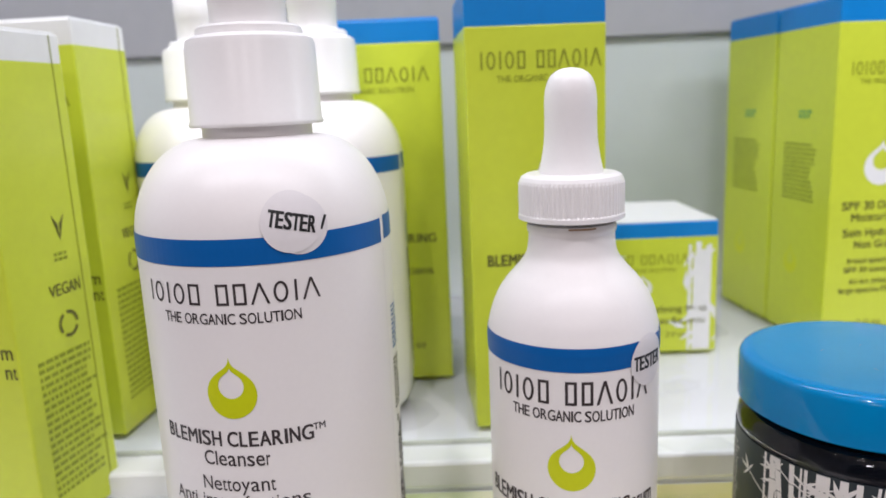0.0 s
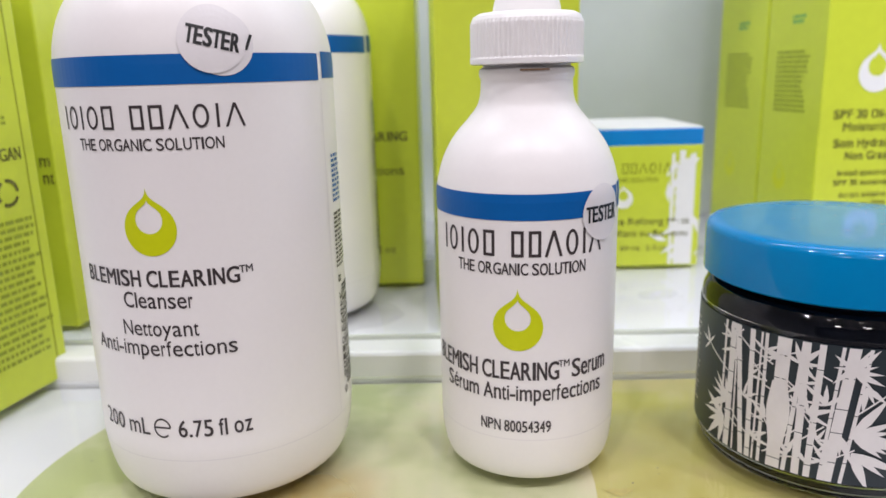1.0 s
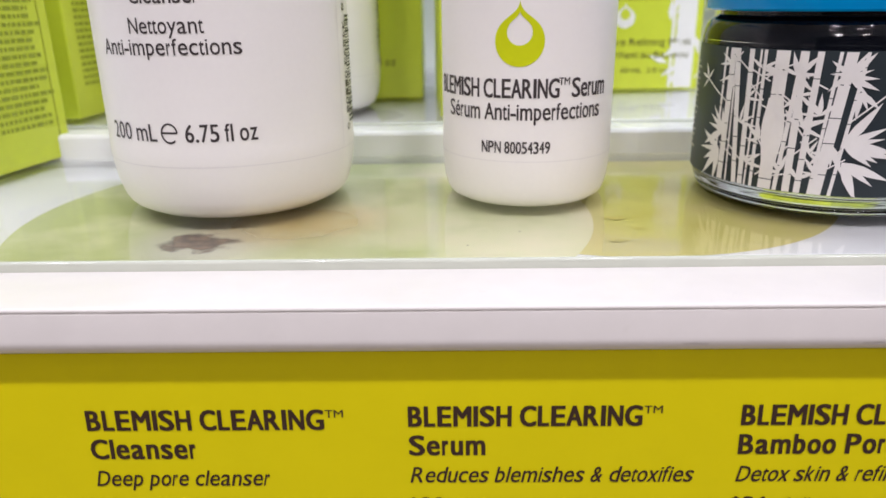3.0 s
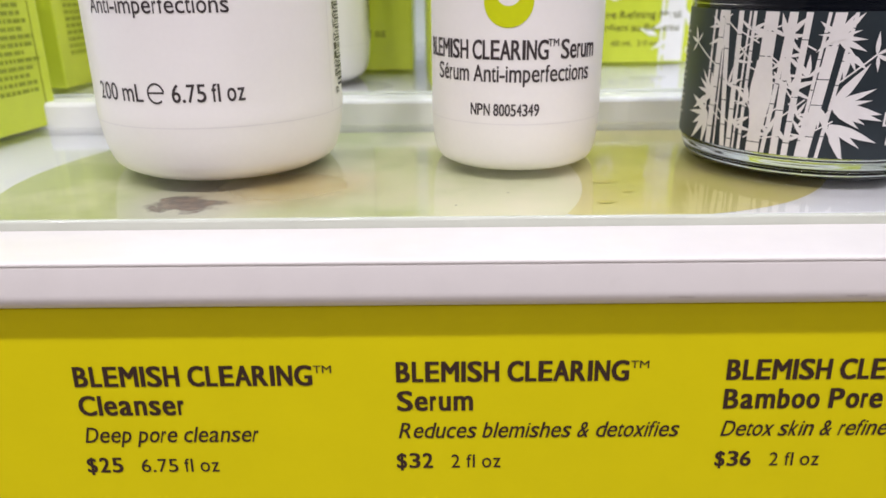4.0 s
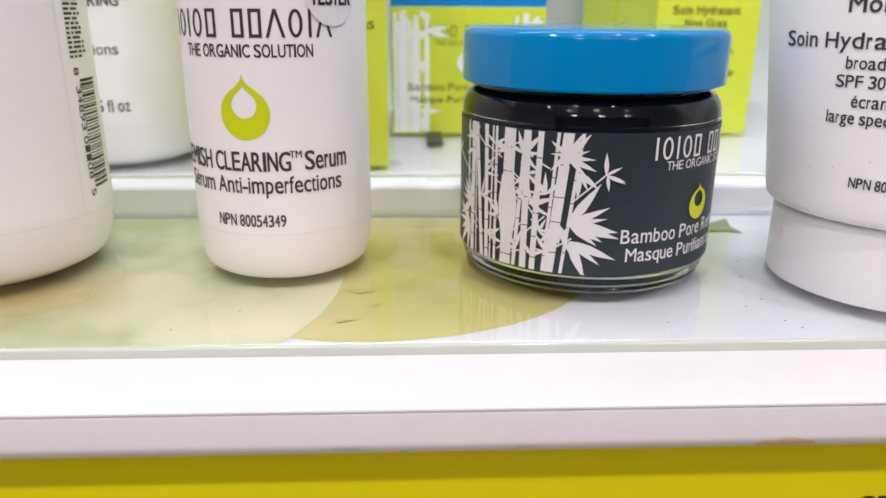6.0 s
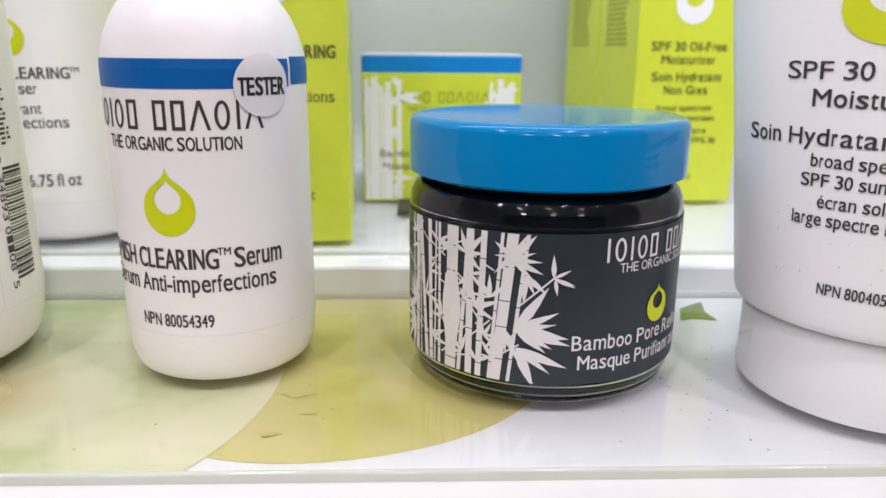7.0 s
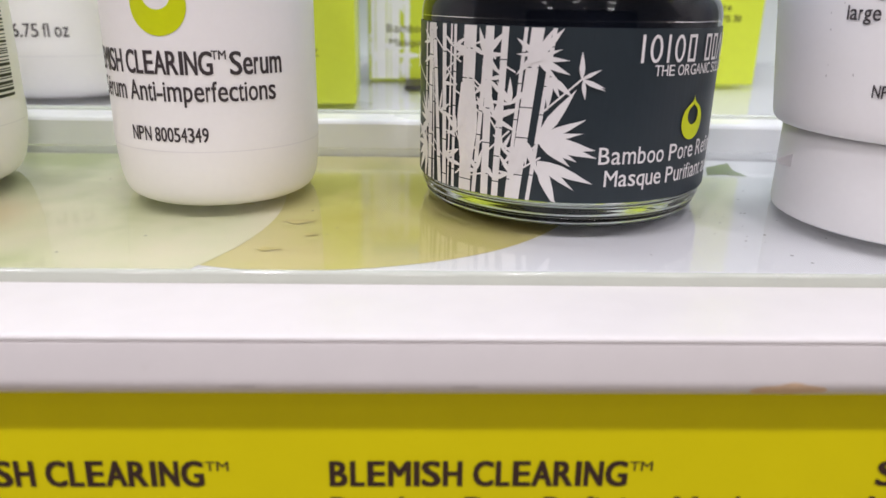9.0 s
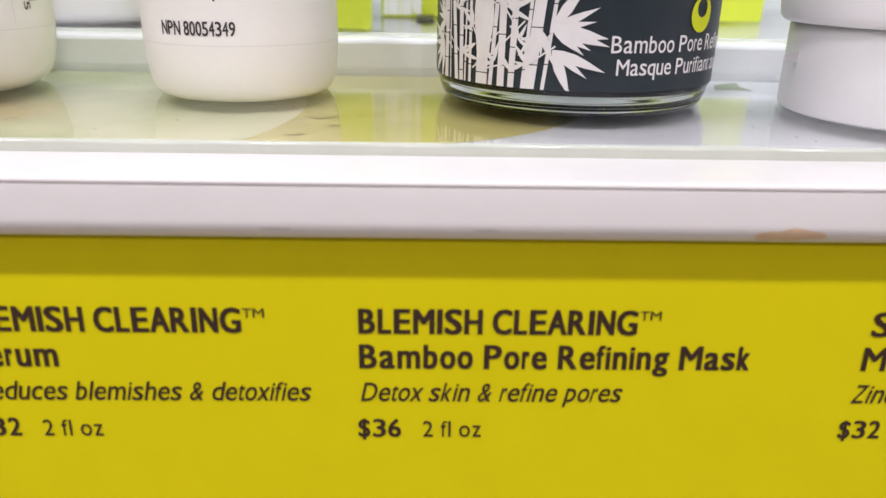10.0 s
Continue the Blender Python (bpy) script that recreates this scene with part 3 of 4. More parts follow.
def on_edging(bm, x, z, lift=0.00004):
    """Lays flat artwork on the rounded front of the edging."""
    for v in bm.verts:
        h = z + v.co.y
        y = np.interp(-h, [0.0008, 0.0018, 0.0036, 0.0050, 0.0055], [0.1033, 0.1030, 0.1026, 0.1023, 0.1022]) if h > -0.0055 else 0.1050 - math.sqrt(max(0.0, 0.0028 ** 2 - (h + 0.0054) ** 2))
        v.co = Vector((x + v.co.x, y - lift, h))
    return bm


def ribbon(long, high, wobble):
    """A long soft-ended blot in short strips."""
    bm = bmesh.new()
    rows = []
    for t in np.linspace(-1, 1, 25):
        half = high * math.sqrt(max(0.0, 1 - t * t)) * (1 + 0.15 * math.sin(7 * t + wobble)) + 2e-5
        rows.append([bm.verts.new((t * long, half * q + 0.2 * high * math.sin(2.3 * t + wobble), 0)) for q in np.linspace(-1, 1, 7)])
    for r0, r1 in zip(rows, rows[1:]):
        for k in range(6):
            bm.faces.new((r0[k], r1[k], r1[k + 1], r0[k + 1]))
    return bm


tagged(part("makeup_smear", on_edging(ribbon(0.0050, 0.0009, 1.0), 0.0930, -0.0066), "stain"), "tan make-up smear on the white edging", "stain", "smears")
for gx, gw, wob in ((0.024, 0.0022, 3), (0.052, 0.0018, 6)):
    tagged(part("grey_scuff", on_edging(ribbon(gw, 0.00012, wob), gx, -0.0062), "grime"), "small grey scuff on the white edging", "scuff", "scuffs")


# ---- bottles ----
def cleanser_bottle(m, label, testers):
    b = thing("pump_bottle", m, label, "bottle", "pump bottles")
    R = 0.0288
    prof = [(0.0, 0.0012), (0.018, 0.0008), (0.0225, 0.0)] + smooth_profile([(0.0225, 0.0), (0.0262, 0.0022), (0.0279, 0.0065), (R, 0.0130), (R, 0.0170)], 7) + [(R, z) for z in np.linspace(0.02, 0.0905, 12)] + [(0.0128 + (R - 0.0128) * math.cos(a), 0.0920 + 0.0212 * math.sin(a)) for a in np.linspace(0, math.pi / 2, 24)]
    prof += [(0.0123, 0.1134), (0.0123, 0.1170), (0.0, 0.1170)]
    part("bottle_body", lathe(prof, 128), "white_plastic", b, smooth=True)
    rf = radius_at([p for p in prof if p[0] > 0.0125][2:])
    collar = [(0.0126, 0.1156), (0.0148, 0.1156), (0.0150, 0.1160), (0.0150, 0.1165), (0.0147, 0.1169), (0.0143, 0.1329), (0.0139, 0.1343), (0.0128, 0.1350), (0.0118, 0.1352), (0.0116, 0.1367), (0.0108, 0.1373), (0.0088, 0.1375), (0.0, 0.1375)]
    pump = part("pump_collar", lathe(collar, 96), "cap_plastic", b, "smooth white plastic collar", smooth=True)
    stem = [(0.0084, 0.1371), (0.0084, 0.1449), (0.0086, 0.1453), (0.0086, 0.1529), (0.0076, 0.1545), (0.0, 0.1549)]
    part("pump_head", lathe(stem, 64), "cap_plastic", b, smooth=True)
    # blue band: the label's two ends meet at one side
    part("label_band", bend(sheet(R * radians(235.5), 0.0054, 72, 3), R, -45.2, 0.0889, rf), "blue_print", b, "blue printed band")
    part("label_band", bend(sheet(R * radians(119), 0.0054, 40, 3), R, 135.3, 0.0893, rf), "blue_print", b, "blue printed band")
    part("label_edge", bend(sheet(0.00025, 0.074, 1, 6), R, 74, 0.0135, rf), "sticker", b)
    part("label_edge", bend(sheet(R * radians(350), 0.0002, 90, 1), R, 0, 0.0128, rf, 0.00003), "sticker", b)
    put_mark(b, 0.0390, 0.0044, lambda bm: bend(bm, R, -5.7, 0.0809, rf), "dark_print", "dark abstract maker's mark")
    for text, deg, w, cap, z, bold in (("THE ORGANIC SOLUTION", -5.0, 0.0301, 0.0023, 0.0770, 0), ("BLEMISH CLEARING", -8.5, 0.0345, 0.0034, 0.0505, 1), ("TM", 28.6, 0.0026, 0.0016, 0.0523, 1), ("Cleanser", -7.2, 0.0146, 0.0033, 0.0461, 0), ("Nettoyant", -7.6, 0.0162, 0.0032, 0.0403, 0), ("Anti-imperfections", -9.7, 0.0324, 0.0033, 0.0361, 0), ("200 mL", -31.2, 0.0140, 0.0038, 0.0184, 0), ("6.75 fl oz", 10.6, 0.0148, 0.0038, 0.0184, 0)):
        part("printed_line", bend(lettering(text, w, cap, bold), R, deg, z, rf), "dark_print", b)
    # estimated-quantity sign: an open ring with a bar
    sign = bmesh.new()
    for k in range(18):
        a0, a1 = radians(-48 - 17 * k), radians(-48 - 17 * (k + 1))
        sign.faces.new([sign.verts.new((r * 0.9 * math.cos(q), 0.0020 + r * math.sin(q), 0)) for r, q in ((0.0018, a0), (0.0022, a0), (0.0022, a1), (0.0018, a1))])
    quad(sign, -0.0017, 0.0019, 0.0018, 0.0023)
    part("quantity_sign", bend(sign, R, -11.2, 0.0182, rf), "dark_print", b)
    part("drop_mark", bend(drop_mark(0.0106, 0.0133), R, -6, 0.0567, rf), "lime_print", b, "lime drop emblem")
    # side panel: fine print, barcode and its digits, all turned on end
    part("fine_print", bend(text_bars(0.006, 0.011, 10, 4), R, 86, 0.0625, rf), "blue_print", b)
    part("fine_print", bend(text_bars(0.0065, 0.013, 13, 5), R, 86, 0.0475, rf), "dark_print", b)
    code = bmesh.new()
    rng, v = random.Random(11), 0.0
    while v < 0.0240:
        h = rng.choice((0.00022, 0.00022, 0.00045, 0.0006))
        for i in range(4):
            quad(code, -0.0035 + i * 0.00175, v, -0.0035 + (i + 1) * 0.00175, v + h)
        v += h + rng.choice((0.00022, 0.00035, 0.0005))
    tagged(part("barcode", bend(code, R, 91, 0.0183, rf), "black_ink", b), kind="stuff")
    digits = lettering("8  34893 01108  5", 0.0290, 0.0019)
    digits.transform(Matrix.Rotation(radians(-90), 4, "Z"))
    part("barcode_digits", bend(digits, R, 80.5, 0.0310, rf), "dark_print", b)
    if testers:
        second = part("tester_sticker", bend(disc(0.0060), R, 27.3, 0.0962, rf, 0.0002), "sticker", b, "round white sticker")
        part("printed_line", bend(lettering("I", 0.0005, 0.0031, 0.0, 0.2), R, 36.0, 0.0948, rf, 0.0003, -14), "black_ink", second)
        top = part("tester_sticker", bend(disc(0.0062), R, 24.0, 0.0969, rf, 0.00035), "sticker", b, "round white sticker reading tester")
        part("printed_line", bend(lettering("TESTER", 0.0096, 0.0034, 1), R, 23.6, 0.0954, rf, 0.00045, -13), "black_ink", top)
    return b


first = cleanser_bottle(pose(-0.0682, 0.1765, 0.0), "white matte pump bottle with blue band and tester stickers", True)
rear = cleanser_bottle(pose(-0.0700, 0.2700, ZT + 0.0004, 0, 0, 3), "white matte pump bottle with blue band, on the rear step", False)
copy_thing(rear, pose(-0.1170, 0.2930, ZT + 0.0004, 0, 0, -20))


def serum_bottle(m):
    b = thing("dropper_bottle", m, "white glass dropper bottle with blue band and tester sticker", "bottle")
    R = 0.0205
    prof = [(0.0, 0.0012), (0.0145, 0.0008), (0.0168, 0.0)] + smooth_profile([(0.0168, 0.0), (0.0189, 0.0014), (0.0200, 0.0050), (R, 0.0105), (R, 0.0140)], 7) + smooth_profile([(R, 0.0150), (R, 0.0400), (R, 0.0600), (R, 0.0645), (0.0200, 0.0672), (0.0191, 0.0704), (0.0176, 0.0738), (0.0155, 0.0769), (0.0130, 0.0797), (0.0110, 0.0824), (0.0103, 0.0848), (0.0101, 0.0876)], 7)
    prof += [(0.0101, 0.0880), (0.0104, 0.0884), (0.0105, 0.0893), (0.0103, 0.0902), (0.0096, 0.0906), (0.0096, 0.0925), (0.0, 0.0925)]
    part("bottle_body", lathe(prof, 128), "white_plastic", b, smooth=True)
    rf = radius_at([p for p in prof if p[0] > 0.0159 and p[1] < 0.08])
    # ribbed cap
    bm = bmesh.new()
    n, rows = 288, [(0.0118, 0.0911), (0.0124, 0.0913), (0.0124, 0.0923), (0.0121, 0.0927), (0.0121, 0.0995), (0.0120, 0.1003), (0.0116, 0.1011), (0.0105, 0.1017), (0.0, 0.1017)]
    rings = []
    for i, (r, z) in enumerate(rows):
        if r == 0:
            rings.append([bm.verts.new((0, 0, z))])
            continue
        ribs = 0.00020 if i in (3, 4) else 0.0
        rings.append([bm.verts.new(((r + (ribs if k % 4 in (0, 1) else 0)) * math.sin(2 * math.pi * k / n), -(r + (ribs if k % 4 in (0, 1) else 0)) * math.cos(2 * math.pi * k / n), z)) for k in range(n)])
    for a, c in zip(rings, rings[1:]):
        for k in range(n):
            k2 = (k + 1) % n
            bm.faces.new((a[k], a[k2], c[0]) if len(c) == 1 else (a[k], a[k2], c[k2], c[k]))
    part("ribbed_cap", bm, "cap_plastic", b, "white ribbed screw cap")
    bulb = smooth_profile([(0.0073, 0.1015), (0.0073, 0.1027), (0.0068, 0.1050), (0.0062, 0.1090), (0.0060, 0.1135), (0.0060, 0.1180), (0.0056, 0.1213), (0.0045, 0.1237), (0.0025, 0.1251), (0.0, 0.1255)], 5)
    part("dropper_bulb", lathe(bulb, 64), "cap_plastic", b, "soft white rubber bulb", smooth=True)
    part("dried_residue", bend(sheet(0.0062, 0.0004, 12, 1), 0.0107, 4, 0.0897, None, 0.0001), "residue", b, "brown dried residue")
    part("label_band", bend(sheet(R * radians(228), 0.0054, 72, 3), R, -50, 0.0601, rf), "blue_print", b, "blue printed band")
    part("label_band", bend(sheet(R * radians(129), 0.0054, 40, 3), R, 130.5, 0.0605, rf), "blue_print", b, "blue printed band")
    part("label_edge", bend(sheet(R * radians(350), 0.0002, 90, 1), R, 0, 0.0112, rf, 0.00003), "sticker", b)
    put_mark(b, 0.0385, 0.0055, lambda bm: bend(bm, R, -10.5, 0.0525, rf), "dark_print", "dark abstract maker's mark")
    for text, deg, w, cap, z, bold in (("THE ORGANIC SOLUTION", -9.5, 0.0290, 0.0026, 0.0487, 0), ("BLEMISH CLEARING", -31, 0.0324, 0.0042, 0.0254, 0), ("TM", 17.6, 0.0025, 0.0016, 0.0281, 1), ("Serum", 37, 0.0101, 0.0042, 0.0254, 0), ("S\u00e9rum Anti-imperfections", -8.6, 0.0395, 0.0037, 0.0206, 0), ("NPN 80054349", -12.2, 0.0156, 0.0027, 0.0132, 0)):
        part("printed_line", bend(lettering(text, w, cap, bold), R, deg, z, rf), "dark_print", b)
    part("drop_mark", bend(drop_mark(0.0107, 0.0137), R, -10.5, 0.0320, rf), "lime_print", b, "lime drop emblem")
    top = part("tester_sticker", bend(disc(0.0060), R, 45, 0.0606, rf, 0.0003), "sticker", b, "round white sticker reading tester")
    part("printed_line", bend(lettering("TESTER", 0.0100, 0.0034, 1), R, 44.7, 0.0588, rf, 0.0004, 0), "black_ink", top)
    return b


serum_bottle(pose(0.0036, 0.1776, 0.0))


# ---- jar ----
def mask_jar(m):
    b = thing("cosmetic_jar", m, "clear glass jar of black mask with blue lid and slate label", "jar")
    R = 0.0295
    outer = [(0.0, 0.0010), (0.021, 0.0010), (0.0264, 0.0)] + smooth_profile([(0.0264, 0.0), (0.0277, 0.0005), (0.0283, 0.0014), (0.0282, 0.0019), (0.0288, 0.0025), (0.0291, 0.0036), (0.0292, 0.0042), (R, 0.0052), (R, 0.0085)], 5) + smooth_profile([(R, 0.0100), (R, 0.0335), (R, 0.0362), (0.0292, 0.0384), (0.0281, 0.0404), (0.0264, 0.0414)], 5) + [(0.0262, 0.0416), (0.0262, 0.0500)]
    inner = [(0.0248, 0.0500), (0.0248, 0.0420), (0.0265, 0.0390), (0.0274, 0.0110), (0.0268, 0.0074), (0.0245, 0.0047), (0.0, 0.0042)]
    part("glass_body", lathe(outer + inner, 128), "glass", b, "clear thick-bottomed glass", smooth=True).visible_shadow = False
    fill = [(0.0, 0.0041), (0.0246, 0.0046), (0.0270, 0.0073), (0.0276, 0.0110), (0.0267, 0.0390), (0.0250, 0.0420), (0.0250, 0.0498), (0.0, 0.0498)]
    part("mask_filling", lathe(fill, 96), "cream_mask", b, "black clay mask inside", smooth=True)
    RL = 0.0296
    lid = [(0.0282, 0.0426), (RL - 0.0005, 0.0426), (RL, 0.0430), (RL, 0.0527), (RL - 0.0003, 0.0536), (RL - 0.0009, 0.0542), (RL - 0.0019, 0.0545), (0.0255, 0.0546), (0.0150, 0.0546), (0.0, 0.0546)]
    part("lid", lathe(lid, 128), "blue_lid", b, "glossy blue plastic screw lid", smooth=True)
    scuff = bmesh.new()
    rng = random.Random(8)
    for x, y, L, a in ((-0.010, 0.004, 0.0010, 0.4), (0.001, 0.006, 0.0008, 1.2), (0.006, -0.004, 0.0055, 0.05), (0.009, 0.008, 0.0009, 0.8), (-0.004, -0.010, 0.0012, 2.0)):
        d, n = Vector((math.cos(a), math.sin(a))), Vector((-math.sin(a), math.cos(a))) * 0.00008
        p = Vector((x, y))
        scuff.faces.new([scuff.verts.new((q.x, q.y, 0.05463)) for q in (p - n, p + d * L - n * 0.3, p + d * L + n * 0.3, p + n)])
    tagged(part("lid_scratches", scuff, "dark_print", b), kind="stuff")
    lab = part("label", bend(sheet(RL * radians(250), 0.0299, 110, 4), R, 5, 0.0052, None, 0.0002), "slate_label", b, "dark slate label with white bamboo print")
    rng = random.Random(21)
    V0, V1 = 0.0053, 0.0349

    tier = itertools.count()

    def clampv(v):
        return min(V1, max(V0, v))
    deg = R * math.pi / 180
    art = bmesh.new()
    stalks = [(-72.1, 1.4, 0.3), (-67.8, 3.4, 0.4), (-65.0, 1.0, -0.5), (-62.3, 2.6, -2.5), (-57.3, 2.6, -0.6), (-54.0, 1.0, 0.4), (-51.6, 1.6, 0.0), (-45.0, 6.0, 0.5), (-39.2, 1.9, 2.1), (-36.5, 3.2, 0.2), (-31.6, 2.7, 0.9), (-25.8, 1.4, 2.2), (-22.7, 4.6, 2.9), (-17.4, 1.5, 3.1)]
    for a, w, lean in stalks:
        z = V0 - rng.uniform(0, 0.003)
        while z < V1:
            h = rng.uniform(0.0042, 0.0068)
            z0, z1 = clampv(z), clampv(z + h - 0.00018)
            if z1 - z0 > 0.0003:
                u = lambda q: (a + lean * (q - 0.02) / 0.015) * deg
                hw = w * deg * 0.43
                lv = next(tier) * 8e-7
                for s0, s1 in ((-1, 0), (0, 1)):
                    ring = [(u(z0) + s0 * hw * 1.06, z0), (u(z0) + s1 * hw * 1.06, z0), (u(z1) + s1 * hw * 1.06, z1), (u(z1) + s0 * hw * 1.06, z1)]
                    art.faces.new([art.verts.new((x, y, lv)) for x, y in ring])
            z += h

    def leaf(u, v, length, ang, wide=0.17):
        d, n = Vector((math.cos(ang), math.sin(ang))), Vector((-math.sin(ang), math.cos(ang)))
        prev, lv = None, next(tier) * 8e-7
        for t, w in ((0, 0.12), (0.18, 0.75), (0.4, 1.0), (0.65, 0.7), (0.85, 0.3), (1.0, 0.02)):
            c = Vector((u, v)) + d * length * t
            pair = [c + n * length * wide * w / 2, c - n * length * wide * w / 2]
            pair = [art.verts.new((p.x, clampv(p.y), lv)) for p in pair]
            if prev:
                try:
                    art.faces.new((prev[0], prev[1], pair[1], pair[0]))
                except ValueError:
                    pass
            prev = pair

    def spray(a, v, mean, count, spread, length):
        for k in range(count):
            leaf(a * deg, v, length * rng.uniform(0.65, 1.1), radians(mean + spread * (k / max(1, count - 1) - 0.5) + rng.uniform(-8, 8)), rng.uniform(0.15, 0.24))

    def twig(a0, v0, a1, v1):
        p, q = Vector((a0 * deg, v0)), Vector((a1 * deg, v1))
        n = (q - p).normalized().orthogonal() * 0.00016
        lv = next(tier) * 8e-7
        for k in range(5):
            c, e = p.lerp(q, k / 5), p.lerp(q, (k + 1) / 5)
            art.faces.new([art.verts.new((x.x, clampv(x.y), lv)) for x in (c - n, e - n, e + n, c + n)])

    # the swollen middle of the main stem
    stem = [(-45 * deg + side * (3.1 + 1.5 * math.sin(math.pi * t) ** 1.5) * deg, 0.0115 + 0.0135 * t) for side, ts in ((-1, np.linspace(0, 1, 12)), (1, np.linspace(1, 0, 12))) for t in ts]
    for k in range(11):
        art.faces.new([art.verts.new((*stem[i], next(tier) * 8e-7)) for i in (k, k + 1, 22 - k, 23 - k)])
    for a, v, mean, count, spread, length in (
            (-68.5, 0.0166, 150, 5, 110, 0.0075), (-70, 0.0120, 205, 5, 100, 0.0085), (-68, 0.0315, 140, 3, 90, 0.0055), (-66, 0.0290, -100, 4, 120, 0.0045),
            (-52, 0.0310, 60, 4, 160, 0.0045), (-44, 0.0305, 180, 4, 120, 0.0050), (-38, 0.0300, 30, 6, 240, 0.0055), (-36, 0.0260, -60, 4, 140, 0.0050)):
        spray(a, v, mean, count, spread, length)
    for a, v, mean, count, spread, length in (
            (-20, 0.0300, 10, 6, 110, 0.0068), (-20, 0.0305, 200, 4, 120, 0.0050), (-15, 0.0270, -70, 3, 50, 0.0055), (-18, 0.0163, 22, 4, 60, 0.0098),
            (-18, 0.0163, -25, 3, 40, 0.0105), (-17.5, 0.0125, -40, 3, 45, 0.0112), (-22, 0.0160, -95, 4, 70, 0.0060), (-60, 0.0190, 60, 4, 140, 0.0045)):
        spray(a, v, mean, count, spread, length)
    for a, v, mean, count, spread, length in (
            (-58, 0.0245, 40, 3, 100, 0.0045), (-50, 0.0160, 120, 4, 140, 0.0045), (-34, 0.0195, 60, 5, 160, 0.0055), (-30, 0.0140, 40, 4, 140, 0.0050), (-55, 0.0105, 50, 4, 120, 0.0045),
            (-40, 0.0095, 130, 3, 100, 0.0045), (-33, 0.0085, 70, 3, 100, 0.0050), (-28, 0.0220, 110, 4, 120, 0.0050), (-26, 0.0095, 120, 3, 100, 0.0050)):
        spray(a, v, mean, count, spread, length)
    twig(-17, 0.0210, -5, 0.0268)
    spray(-5, 0.0268, 35, 3, 130, 0.0050)
    spray(-4.5, 0.0266, -50, 2, 50, 0.0044)
    twig(-68, 0.0230, -83, 0.0275)
    spray(-83, 0.0275, 140, 4, 170, 0.0042)
    for _ in range(34):
        a0 = rng.uniform(-68, -22)
        v0 = rng.uniform(0.008, 0.034)
        twig(a0, v0, a0 + rng.uniform(4, 9) * rng.choice((-1, 1)), v0 + rng.uniform(0.001, 0.004))
    part("bamboo_print", bend(art, R, 0, 0, None, 0.0004), "label_white", lab, "white bamboo stalks and leaves")
    put_mark(lab, 0.0332, 0.0046, lambda bm: bend(bm, R, 46, 0.0295, None, 0.0004), "label_white", "white abstract maker's mark")
    for text, w, cap, z in (("THE ORGANIC SOLUTION", 0.0270, 0.0019, 0.0273), ("Bamboo Pore Refining Mask", 0.0446, 0.0031, 0.0123), ("Masque Purifiant au Bambou", 0.0420, 0.0030, 0.0083)):
        part("printed_line", bend(lettering(text, w, cap), R, 46, z, None, 0.0004), "label_white", lab)
    part("drop_mark", bend(drop_mark(0.0066, 0.0080), R, 41.2, 0.0156, None, 0.0004), "lime_print", lab, "lime drop emblem")
    part("fine_print", bend(text_bars(0.006, 0.022, 16, 8, 0.4), R, -101, 0.0100, None, 0.0004), "grime", lab)
    return b


mask_jar(pose(0.0757, 0.1762, 0.0))


